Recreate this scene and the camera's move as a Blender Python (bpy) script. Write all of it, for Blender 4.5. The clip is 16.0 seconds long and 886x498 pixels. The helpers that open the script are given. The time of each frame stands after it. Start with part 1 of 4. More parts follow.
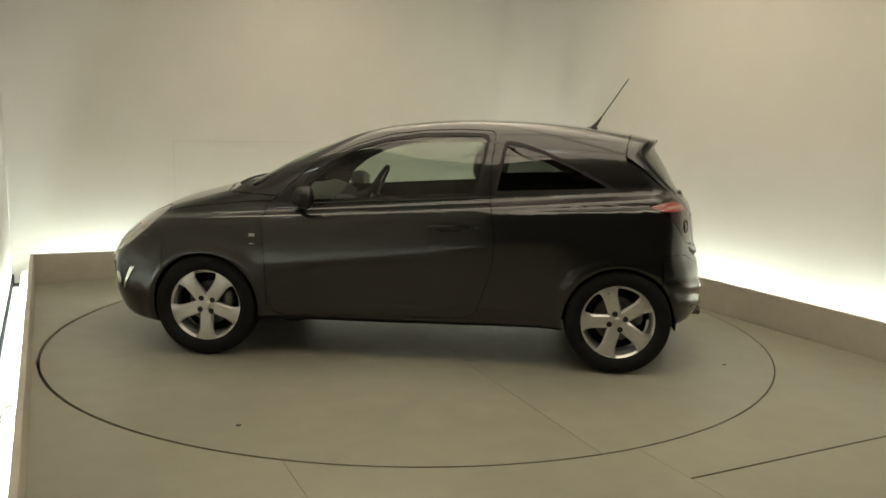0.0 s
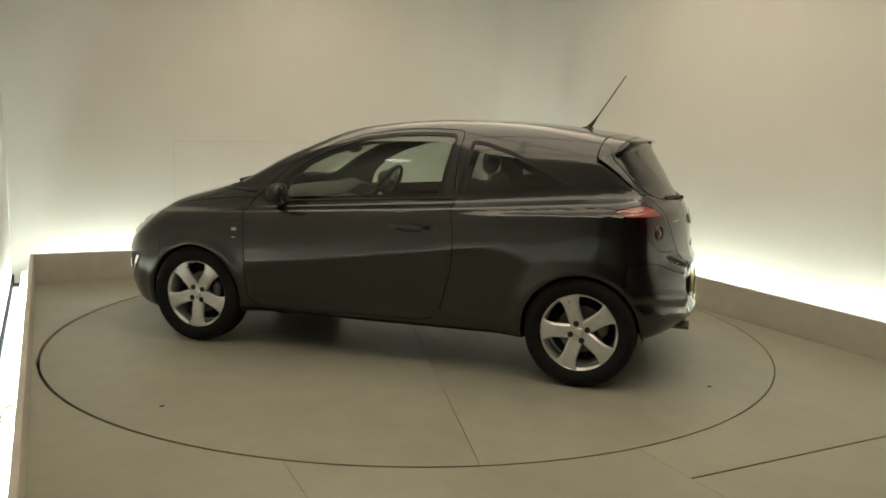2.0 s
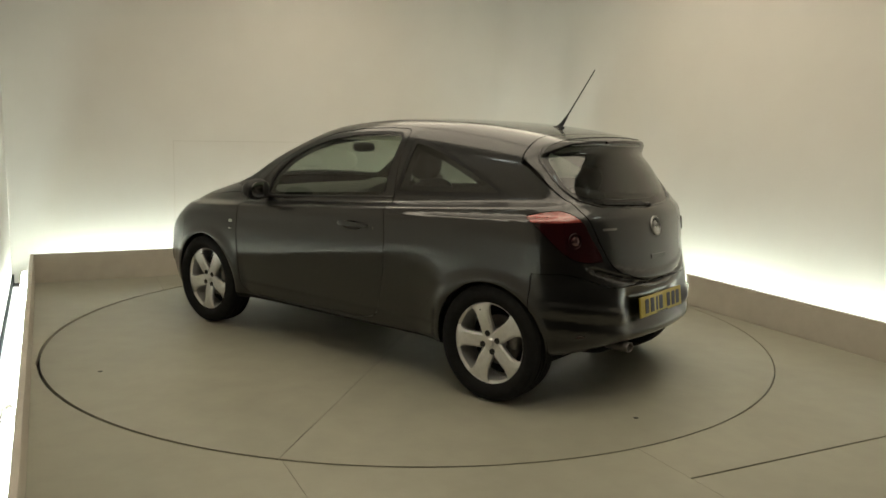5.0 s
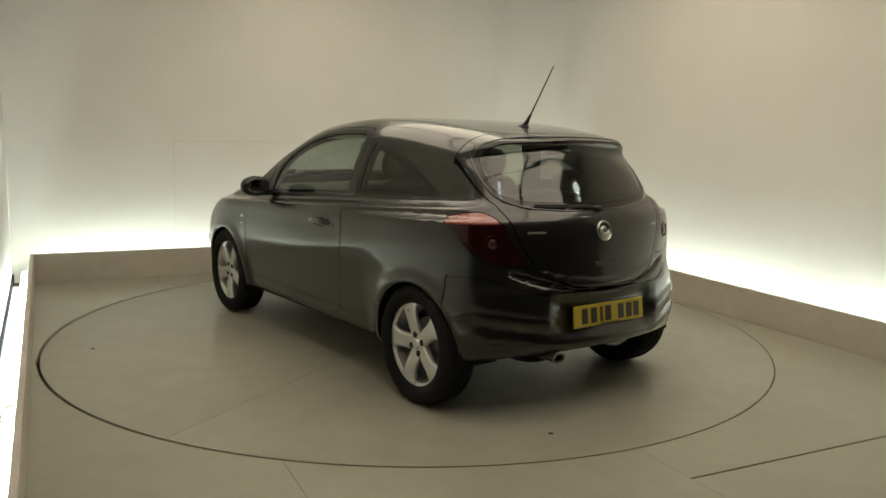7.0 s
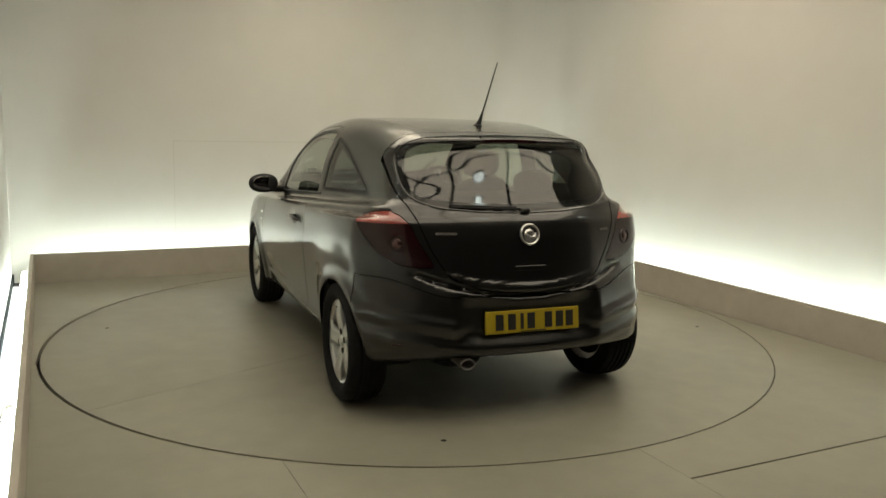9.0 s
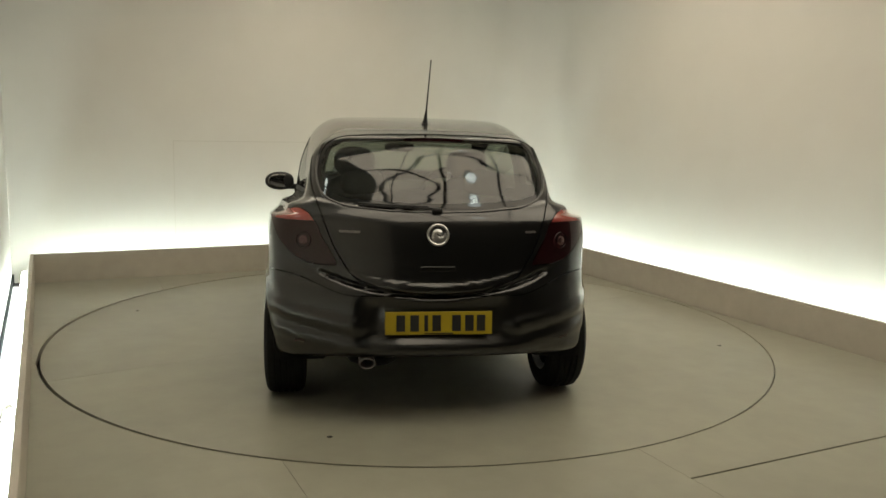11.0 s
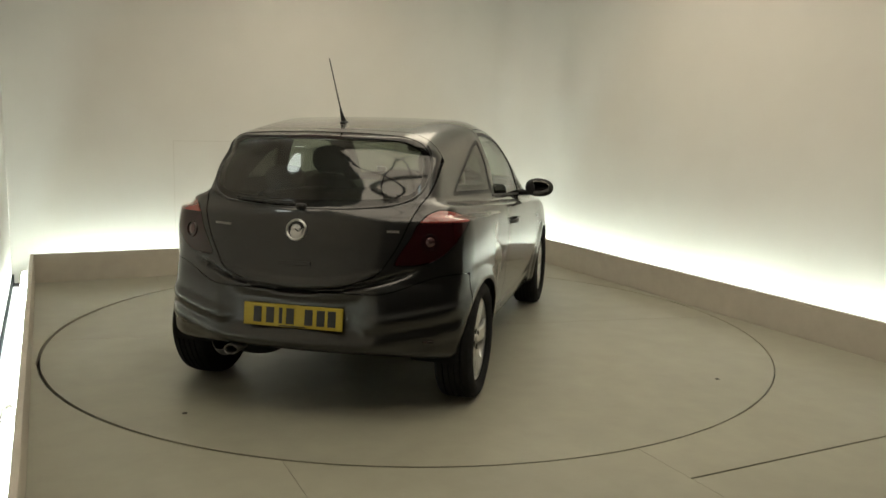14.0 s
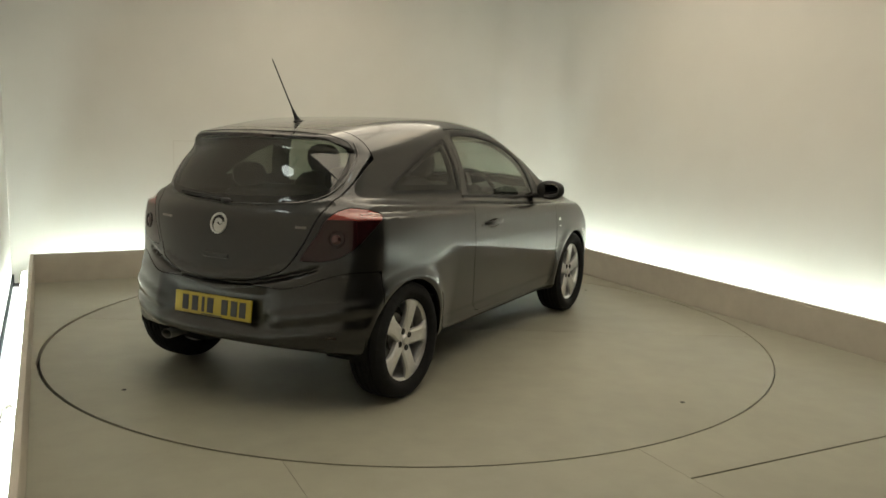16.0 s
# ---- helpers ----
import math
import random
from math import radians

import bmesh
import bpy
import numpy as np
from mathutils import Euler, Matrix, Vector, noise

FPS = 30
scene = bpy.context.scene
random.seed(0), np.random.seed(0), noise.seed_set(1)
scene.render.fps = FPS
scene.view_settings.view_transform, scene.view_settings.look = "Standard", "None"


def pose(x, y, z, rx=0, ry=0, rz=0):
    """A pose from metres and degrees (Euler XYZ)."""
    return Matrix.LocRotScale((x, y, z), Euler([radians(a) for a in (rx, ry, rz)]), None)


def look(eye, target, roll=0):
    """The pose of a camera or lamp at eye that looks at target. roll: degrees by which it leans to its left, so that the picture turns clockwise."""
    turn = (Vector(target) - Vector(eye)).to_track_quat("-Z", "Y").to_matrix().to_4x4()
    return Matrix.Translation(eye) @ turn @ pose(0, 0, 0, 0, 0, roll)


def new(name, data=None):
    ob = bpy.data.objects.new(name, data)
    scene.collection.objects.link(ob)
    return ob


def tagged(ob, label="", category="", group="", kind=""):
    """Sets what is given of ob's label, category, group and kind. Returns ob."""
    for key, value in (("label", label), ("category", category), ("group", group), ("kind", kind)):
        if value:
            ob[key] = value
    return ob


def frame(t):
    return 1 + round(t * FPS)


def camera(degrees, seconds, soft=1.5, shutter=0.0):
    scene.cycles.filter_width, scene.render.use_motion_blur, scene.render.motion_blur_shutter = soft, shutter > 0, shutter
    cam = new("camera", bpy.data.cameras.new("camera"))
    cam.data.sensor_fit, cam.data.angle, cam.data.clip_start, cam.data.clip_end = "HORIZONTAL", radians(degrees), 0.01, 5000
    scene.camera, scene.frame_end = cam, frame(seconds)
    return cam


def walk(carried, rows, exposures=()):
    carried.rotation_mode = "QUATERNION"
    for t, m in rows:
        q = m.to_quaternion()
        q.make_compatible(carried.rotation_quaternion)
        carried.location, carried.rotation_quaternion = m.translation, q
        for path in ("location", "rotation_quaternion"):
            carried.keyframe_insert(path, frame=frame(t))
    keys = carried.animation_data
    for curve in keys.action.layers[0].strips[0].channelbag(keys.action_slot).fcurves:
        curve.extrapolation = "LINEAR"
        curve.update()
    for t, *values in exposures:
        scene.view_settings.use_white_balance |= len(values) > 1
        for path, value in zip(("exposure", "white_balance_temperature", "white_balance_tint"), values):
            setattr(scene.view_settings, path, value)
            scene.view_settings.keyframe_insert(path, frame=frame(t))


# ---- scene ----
cam = camera(56.92, 16.0, soft=1.6)
EYE = (0.0, -5.738, 1.4546)
SHOT = look(EYE, (0.17202, -0.79888, 0.69748), 1.353)
walk(cam, [(0.0, SHOT), (16.0, SHOT)], [(0.0, 0.0, 6750, 10), (4.0, 0.0, 6650, 10), (8.0, 0.0, 6540, 10), (16.0, 0.0, 6500, 10)])


def turn(t):
    """Turntable angle in radians at t seconds."""
    return 3.04487 - 0.124101 * t - 0.000295 * (t - 8) ** 2


# ---- world and light ----
world = bpy.data.worlds.new("World")
scene.world = world
world.use_nodes = True
world.node_tree.nodes["Background"].inputs[0].default_value = (0.9, 0.95, 1.0, 1)
world.node_tree.nodes["Background"].inputs[1].default_value = 0.02
scene.view_settings.exposure = 0.0
COVE_GLOW = 37.0
PANEL_GLOW = 2.1
WASH_GLOW = 5.5

# ---- room plan: u along the back wall, v away from the camera, turned 24 degrees ----
ROOM = pose(0, 0, 0, 0, 0, 24)
U0, U1, V1 = -2.461, 2.495, 2.59          # inner faces of the kerbs
WU0, WU1, WV0, WV1 = -2.65, 2.86, -7.4, 2.965   # wall faces
KERB, CEIL, DISC = 0.25, 3.3, 2.415


# ---- materials ----
def material(name, color, rough=0.5, metal=0.0, coat=0.0, scale=8.0, var=0.06, bump=0.0, bscale=60.0, spec=0.5, var2=0.05, coat_rough=0.05):
    m = bpy.data.materials.new(name)
    m.use_nodes = True
    nt = m.node_tree
    b = nt.nodes["Principled BSDF"]
    b.inputs["Roughness"].default_value = rough
    b.inputs["Metallic"].default_value = metal
    b.inputs["Coat Weight"].default_value = coat
    b.inputs["Coat Roughness"].default_value = coat_rough
    b.inputs["Specular IOR Level"].default_value = spec
    tc = nt.nodes.new("ShaderNodeTexCoord")
    if var or var2:
        n1 = nt.nodes.new("ShaderNodeTexNoise")
        n1.inputs["Scale"].default_value = scale
        n1.inputs["Detail"].default_value = 6
        n2 = nt.nodes.new("ShaderNodeTexNoise")
        n2.inputs["Scale"].default_value = scale * 0.12
        n2.inputs["Detail"].default_value = 3
        nt.links.new(tc.outputs["Object"], n1.inputs["Vector"])
        nt.links.new(tc.outputs["Object"], n2.inputs["Vector"])
        last = None
        for n, amount in ((n1, var), (n2, var2)):
            mr = nt.nodes.new("ShaderNodeMapRange")
            mr.inputs["From Min"].default_value = 0.3
            mr.inputs["From Max"].default_value = 0.7
            mr.inputs["To Min"].default_value = 1 - amount
            mr.inputs["To Max"].default_value = 1 + amount
            nt.links.new(n.outputs["Fac"], mr.inputs["Value"])
            if last is None:
                last = mr.outputs[0]
            else:
                mu = nt.nodes.new("ShaderNodeMath")
                mu.operation = "MULTIPLY"
                nt.links.new(last, mu.inputs[0])
                nt.links.new(mr.outputs[0], mu.inputs[1])
                last = mu.outputs[0]
        vm = nt.nodes.new("ShaderNodeVectorMath")
        vm.operation = "SCALE"
        vm.inputs[0].default_value = color
        nt.links.new(last, vm.inputs["Scale"])
        nt.links.new(vm.outputs[0], b.inputs["Base Color"])
    else:
        b.inputs["Base Color"].default_value = (*color, 1)
    if bump:
        nb = nt.nodes.new("ShaderNodeTexNoise")
        nb.inputs["Scale"].default_value = bscale
        nb.inputs["Detail"].default_value = 4
        nt.links.new(tc.outputs["Object"], nb.inputs["Vector"])
        bp = nt.nodes.new("ShaderNodeBump")
        bp.inputs["Strength"].default_value = bump
        bp.inputs["Distance"].default_value = 0.01
        nt.links.new(nb.outputs["Fac"], bp.inputs["Height"])
        nt.links.new(bp.outputs["Normal"], b.inputs["Normal"])
    return m


def glowing(name, color, strength):
    m = bpy.data.materials.new(name)
    m.use_nodes = True
    b = m.node_tree.nodes["Principled BSDF"]
    b.inputs["Base Color"].default_value = (*color, 1)
    b.inputs["Emission Color"].default_value = (*color, 1)
    b.inputs["Emission Strength"].default_value = strength
    return m


def glazing(name, tint, gloss=0.07, soft=0.0):
    """A clear tinted pane: transparent with a Fresnel gloss."""
    m = bpy.data.materials.new(name)
    m.use_nodes = True
    nt = m.node_tree
    nt.nodes.remove(nt.nodes["Principled BSDF"])
    out = nt.nodes["Material Output"]
    tr = nt.nodes.new("ShaderNodeBsdfTransparent")
    tr.inputs[0].default_value = (*tint, 1)
    gl = nt.nodes.new("ShaderNodeBsdfGlossy")
    gl.inputs["Roughness"].default_value = 0.02 + soft
    lw = nt.nodes.new("ShaderNodeLayerWeight")
    pw = nt.nodes.new("ShaderNodeMath")
    pw.operation = "POWER"
    pw.inputs[1].default_value = 4.0
    nt.links.new(lw.outputs["Facing"], pw.inputs[0])
    fr = nt.nodes.new("ShaderNodeMath")
    fr.operation = "MULTIPLY_ADD"
    fr.inputs[1].default_value = 0.9
    fr.inputs[2].default_value = gloss
    nt.links.new(pw.outputs[0], fr.inputs[0])
    mx = nt.nodes.new("ShaderNodeMixShader")
    nt.links.new(fr.outputs[0], mx.inputs[0])
    nt.links.new(tr.outputs[0], mx.inputs[1])
    nt.links.new(gl.outputs[0], mx.inputs[2])
    nt.links.new(mx.outputs[0], out.inputs["Surface"])
    return m


WALL = material("wall_paint", (0.52, 0.505, 0.465), 0.75, scale=3, var=0.015, var2=0.03, bump=0.05, bscale=90)
FLOOR = material("floor_paint", (0.250, 0.243, 0.192), 0.42, scale=7, var=0.05, var2=0.09, bump=0.04, bscale=25)
DISCM = material("disc_paint", (0.245, 0.239, 0.190), 0.38, scale=6, var=0.06, var2=0.09, bump=0.04, bscale=22)
KERBM = material("kerb_paint", (0.38, 0.35, 0.295), 0.6, scale=9, var=0.05, var2=0.05, bump=0.05)
TRAY = material("tray_white", (0.8, 0.8, 0.77), 0.6, var=0.02)
CEILM = material("ceiling_paint", (0.5, 0.47, 0.41), 0.8, scale=3, var=0.03)
DARK = material("gap_black", (0.012, 0.012, 0.011), 0.7, var=0.1)
BLACK = material("deep_black", (0.002, 0.002, 0.002), 0.9, var=0.0, var2=0.0, spec=0.1)
STEEL = material("beam_steel", (0.16, 0.15, 0.13), 0.5, var=0.1)
TUBE = glowing("tube_glow", (0.86, 1.0, 0.96), COVE_GLOW)
PANEL = glowing("panel_glow", (1.0, 0.885, 0.70), PANEL_GLOW)
PAINT = material("grey_metallic_paint", (0.032, 0.032, 0.0318), 0.36, metal=1.0, coat=1.0, scale=900, var=0.25, var2=0.03, coat_rough=0.085)
TRIM = material("black_trim", (0.012, 0.012, 0.012), 0.5, spec=0.3, scale=60, var=0.15, bump=0.1, bscale=300)
LINER = material("dark_liner", (0.008, 0.008, 0.008), 0.9, spec=0.15, scale=40, var=0.2)
TYRE = material("tyre_rubber", (0.008, 0.008, 0.008), 0.85, spec=0.2, scale=30, var=0.25, bump=0.15, bscale=120)
ALLOY = material("silver_alloy", (0.60, 0.60, 0.59), 0.3, metal=0.65, scale=40, var=0.06)
CHROME = material("chrome", (0.8, 0.8, 0.8), 0.08, metal=1.0, var=0.0, var2=0.0)
SILVERED = material("mirror_silver", (0.22, 0.22, 0.22), 0.05, metal=1.0, var=0.0, var2=0.0)
DULL = material("dull_chrome", (0.45, 0.45, 0.44), 0.28, metal=0.9, var=0.0, var2=0.0)
IRON = material("brake_iron", (0.16, 0.15, 0.14), 0.5, metal=0.7, scale=50, var=0.2)
CLOTH = material("seat_cloth", (0.035, 0.035, 0.037), 0.9, scale=120, var=0.3, bump=0.2, bscale=300)
DASH = material("dash_plastic", (0.05, 0.05, 0.048), 0.6, scale=60, var=0.15)
LINING = material("headlining", (0.45, 0.43, 0.38), 0.9, scale=60, var=0.05)
RED = material("red_lens", (0.014, 0.001, 0.002), 0.2, spec=0.2, coat=0.8, scale=30, var=0.1)
REDPALE = material("pale_red_lens", (0.22, 0.044, 0.035), 0.15, coat=1.0, scale=30, var=0.08)
LENS = material("clear_lens", (0.55, 0.56, 0.55), 0.1, metal=0.5, coat=1.0, scale=40, var=0.15)
SMOKED = material("smoked_lens", (0.10, 0.05, 0.05), 0.15, metal=0.7, coat=1.0, scale=40, var=0.1)
YELLOW = material("plate_yellow", (0.35, 0.262, 0.012), 0.4, scale=30, var=0.04)
INK = material("plate_ink", (0.012, 0.012, 0.012), 0.5, var=0.0, var2=0.0)
WHITE = material("sticker_white", (0.75, 0.75, 0.72), 0.5, var=0.03)
GLASS = glazing("window_glass", (0.62, 0.68, 0.62))
PRIVACY = glazing("rear_glass", (0.34, 0.365, 0.32), 0.085, 0.015)
GLOSSBLACK = material("black_glaze", (0.006, 0.006, 0.006), 0.06, var=0.0, var2=0.0)
LAMPGLOW = glowing("lamp_glow", (0.92, 1.0, 0.94), 6.0)
WASH = glowing("wash_glow", (1.0, 0.87, 0.70), WASH_GLOW)
# near-black colour for out-of-view walls, so the car's paint reflects little light
DIMWALL = material("dimmed_wall", (0.07, 0.068, 0.064), 0.9, scale=5, var=0.2)
QUARTERG = glazing("quarter_glass", (0.26, 0.28, 0.25), 0.08)
SEAM = material("wall_joint", (0.46, 0.44, 0.395), 0.8, var=0.05)


# ---- building helpers ----
def part(name, bm, mat, parent=None, label="", smooth=False):
    me = bpy.data.meshes.new(name)
    bm.to_mesh(me)
    bm.free()
    me.materials.append(mat)
    if smooth:
        me.polygons.foreach_set("use_smooth", [True] * len(me.polygons))
        me.set_sharp_from_angle(angle=radians(35))
    ob = new(name, me)
    ob.parent = parent
    if label:
        tagged(ob, label)
    return ob


def box(x0, x1, y0, y1, z0, z1, bevel=0.0, bm=None, m=None):
    bm = bm or bmesh.new()
    r = bmesh.ops.create_cube(bm, size=1)
    vs = r["verts"]
    for v in vs:
        v.co = Vector(((x0 + x1) / 2 + v.co.x * (x1 - x0), (y0 + y1) / 2 + v.co.y * (y1 - y0), (z0 + z1) / 2 + v.co.z * (z1 - z0)))
    if bevel:
        es = list({e for v in vs for e in v.link_edges})
        r = bmesh.ops.bevel(bm, geom=es, offset=bevel, segments=2, affect="EDGES", profile=0.5)
        vs = r["verts"]
    if m is not None:
        bmesh.ops.transform(bm, matrix=m, verts=[v for v in vs if v.is_valid])
    return bm


def prism(poly, z0, z1):
    """A flat slab over a plan polygon (counter-clockwise)."""
    bm = bmesh.new()
    lo = [bm.verts.new((x, y, z0)) for x, y in poly]
    hi = [bm.verts.new((x, y, z1)) for x, y in poly]
    bm.faces.new(hi)
    bm.faces.new(lo[::-1])
    n = len(poly)
    for i in range(n):
        bm.faces.new((lo[i], lo[(i + 1) % n], hi[(i + 1) % n], hi[i]))
    return bm


def lathe(profile, n=64, closed=False):
    """Turn a profile of (radius, offset) round the y axis."""
    bm = bmesh.new()
    rings = []
    for i in range(n):
        a = 2 * math.pi * i / n
        rings.append([bm.verts.new((r * math.cos(a), o, r * math.sin(a))) for r, o in profile])
    k = len(profile)
    for i in range(n):
        a, b = rings[i], rings[(i + 1) % n]
        for j in range(k if closed else k - 1):
            q = (a[j], a[(j + 1) % k], b[(j + 1) % k], b[j])
            bm.faces.new(q)
    bmesh.ops.remove_doubles(bm, verts=bm.verts, dist=1e-5)
    bmesh.ops.recalc_face_normals(bm, faces=bm.faces)
    return bm


def tube(points, radius, n=10, taper=1.0):
    bm = bmesh.new()
    pts = [Vector(p) for p in points]
    rings = []
    for i, p in enumerate(pts):
        d = (pts[min(i + 1, len(pts) - 1)] - pts[max(i - 1, 0)]).normalized()
        s = d.orthogonal().normalized() if i == 0 else (s - s.dot(d) * d).normalized()
        c = d.cross(s)
        r = radius * (1 + (taper - 1) * i / max(1, len(pts) - 1))
        rings.append([bm.verts.new(p + r * (math.cos(2 * math.pi * j / n) * s + math.sin(2 * math.pi * j / n) * c)) for j in range(n)])
    for a, b in zip(rings, rings[1:]):
        for j in range(n):
            bm.faces.new((a[j], a[(j + 1) % n], b[(j + 1) % n], b[j]))
    bm.faces.new(rings[0][::-1])
    bm.faces.new(rings[-1])
    bmesh.ops.recalc_face_normals(bm, faces=bm.faces)
    return bm


def setting(name, bm, mat, label, category, smooth=False):
    ob = part(name, bm, mat, smooth=smooth)
    ob.matrix_world = ROOM
    return tagged(ob, label, category, kind="structure")


# ---- room ----
def build_room():
    disc_gap, hole_u, hole_v = 0.015, -0.0055, 0.003
    # floor slabs round the turntable: one sheet with a round hole, cut by its panel joints
    def slab(u0, u1, v0, v1):
        """A slab of the floor with the turntable's circle taken out."""
        bm = bmesh.new()
        us = np.linspace(u0, u1, max(2, int((u1 - u0) / 0.02) + 1))
        for a, b in zip(us[:-1], us[1:]):
            ca = math.sqrt(max(0, (DISC + disc_gap) ** 2 - (a - hole_u) ** 2))
            cb = math.sqrt(max(0, (DISC + disc_gap) ** 2 - (b - hole_u) ** 2))
            spans = []
            if v1 > 0:
                spans.append((max(v0, hole_v + ca), v1, max(v0, hole_v + cb), v1))
            if v0 < 0:
                spans.append((v0, min(v1, hole_v - ca), v0, min(v1, hole_v - cb)))
            for la, ha, lb, hb in spans:
                if ha - la < 1e-4 and hb - lb < 1e-4:
                    continue
                q = [bm.verts.new(p) for p in ((a, la, 0), (b, lb, 0), (b, hb, 0), (a, ha, 0))]
                bm.faces.new(q)
        bmesh.ops.remove_doubles(bm, verts=bm.verts, dist=1e-4)
        r = bmesh.ops.extrude_face_region(bm, geom=bm.faces[:])
        bmesh.ops.translate(bm, vec=(0, 0, -0.04), verts=[g for g in r["geom"] if isinstance(g, bmesh.types.BMVert)])
        bmesh.ops.recalc_face_normals(bm, faces=bm.faces)
        return bm
    g = 0.002
    base = setting("floor", box(WU0, WU1, WV0, WV1, -0.3, -0.06), DARK, "dark sub-floor below the painted floor panels", "floor")
    for nm, a in (("floor_panel", (U0, -1.47 - g, WV0, V1)), ("floor_panel", (-1.47, 0.06 - g, WV0, V1)),
                  ("floor_panel", (0.06, U1 - 0.016, -2.77, V1)), ("floor_panel", (0.06, U1 - 0.008, WV0, -2.77 - 0.012))):
        o = part(nm, slab(*a), FLOOR, base)
    # kerbs: upstands of thin board that hide the light trays
    kt = 0.03
    setting("kerb_back", box(U0 - kt, U1 + kt, V1, V1 + kt, -0.06, KERB, 0.004), KERBM, "low beige painted upstand hiding the back light trough", "kerb")
    setting("kerb_right", box(U1, U1 + kt, WV0, V1 - 0.002, -0.06, KERB, 0.004), KERBM, "low beige painted upstand hiding the side light trough", "kerb")
    setting("kerb_left", box(U0 - kt, U0, WV0, V1 - 0.002, -0.06, KERB, 0.004), KERBM, "low beige painted upstand beside the narrow glowing trough", "kerb")
    # walls, with a rounded far corner
    t = 0.15
    r = 0.55
    def wall_sheet(poly):
        bm = bmesh.new()
        lo = [bm.verts.new((x, y, -0.3)) for x, y in poly]
        hi = [bm.verts.new((x, y, CEIL)) for x, y in poly]
        for i in range(len(poly) - 1):
            bm.faces.new((lo[i], lo[i + 1], hi[i + 1], hi[i]))
        return bm
    arc = [(WU1 - r + r * math.cos(a), WV1 - r + r * math.sin(a)) for a in np.linspace(0, math.pi / 2, 25)]
    out = [(WU1 + t, WV1 - r), (WU1 + t, WV1 + t), (WU1 - r, WV1 + t)]
    setting("wall_corner", prism(out[::1] + arc[::-1], -0.3, CEIL), WALL, "smooth rounded beige corner of the studio wall", "wall", True)
    setting("wall_back", box(WU0 - t, WU1 - r, WV1, WV1 + t, -0.3, CEIL), WALL, "plain beige painted back wall of the studio", "wall")
    # near and front walls are unseen, added dark to dim the car's reflections
    setting("wall_right_near", box(WU1, WU1 + t, WV0, -3.6, -0.3, CEIL), DIMWALL, "unseen near wall, darkened to dim the car's reflections", "wall")
    setting("wall_right", box(WU1, WU1 + t, -3.6, WV1 - r, -0.3, CEIL), WALL, "plain beige painted side wall of the studio", "wall")
    setting("wall_left_near", box(WU0 - t, WU0, WV0, -5.0, -0.3, CEIL), DIMWALL, "unseen near wall, darkened to dim the car's reflections", "wall")
    setting("wall_left", box(WU0 - t, WU0, -5.0, WV1, -0.3, CEIL), WALL, "plain pale painted wall beside the light trough", "wall")
    setting("wall_front", box(WU0 - t, WU1 + t, WV0 - t, WV0, -0.3, CEIL), DIMWALL, "unseen end wall, darkened to dim the tailgate's reflections", "wall")
    setting("ceiling", box(WU0 - t, WU1 + t, WV0 - t, WV1 + t, CEIL, CEIL + 0.1), CEILM, "matt beige studio ceiling", "ceiling")
    # black strip that paints the shadow gap at the left wall's foot
    setting("gap_strip", box(WU0, WU0 + 0.016, WV0, WV1, -0.06, 0.022), BLACK, "thin black strip painting the shadow gap at the wall's foot", "trim")
    # faint service panel in the back wall
    seam = bmesh.new()
    for a in ((-1.222, 0.19, 1.231, 1.237), (-1.228, -1.222, 0.05, 1.237)):
        box(a[0], a[1], WV1 - 0.003, WV1 + 0.01, a[2], a[3], 0, seam)
    setting("panel_joint", seam, SEAM, "faint joint of a flush panel in the wall", "trim")
    # light troughs
    for nm, a in (("trough_back", (U0 - kt, WU1, V1 + kt, WV1, -0.06, -0.03)), ("trough_right", (U1 + kt, WU1, WV0, V1 + kt - 0.002, -0.06, -0.03)),
                  ("trough_left", (WU0 + 0.012, U0 - kt, WV0, V1 + kt - 0.002, -0.06, -0.03))):
        setting(nm, box(*a), TRAY, "white painted floor of the light trough", "trough")


def light_tube(length, m):
    root = part("light_tube", tube([(-length / 2, 0, 0), (length / 2, 0, 0)], 0.02, 12), TUBE, smooth=True)
    for s in (-1, 1):
        part("end_cap", tube([(s * length / 2, 0, 0), (s * (length / 2 + 0.03), 0, 0)], 0.022, 12), TRAY, root, "white plastic end cap", True)
    part("batten", box(-length / 2 - 0.03, length / 2 + 0.03, -0.03, 0.03, -0.075, -0.03, 0.004), TRAY, root, "white metal batten")
    root.matrix_world = m
    return tagged(root, "glowing white fluorescent tube on a white batten in the trough", "light tube", "tubes in the light troughs")


def light_panel(u, v, su, sv):
    root = part("ceiling_light", box(-su / 2 - 0.03, su / 2 + 0.03, -sv / 2 - 0.03, sv / 2 + 0.03, 0.0, 0.12, 0.006), TRAY)
    part("diffuser", box(-su / 2, su / 2, -sv / 2, sv / 2, -0.012, -0.002), PANEL, root, "glowing warm white diffuser sheet")
    root.matrix_world = ROOM @ pose(u, v, CEIL - 0.12)
    return tagged(root, "large flat ceiling light with a warm diffuser", "ceiling light", "lights on the ceiling")


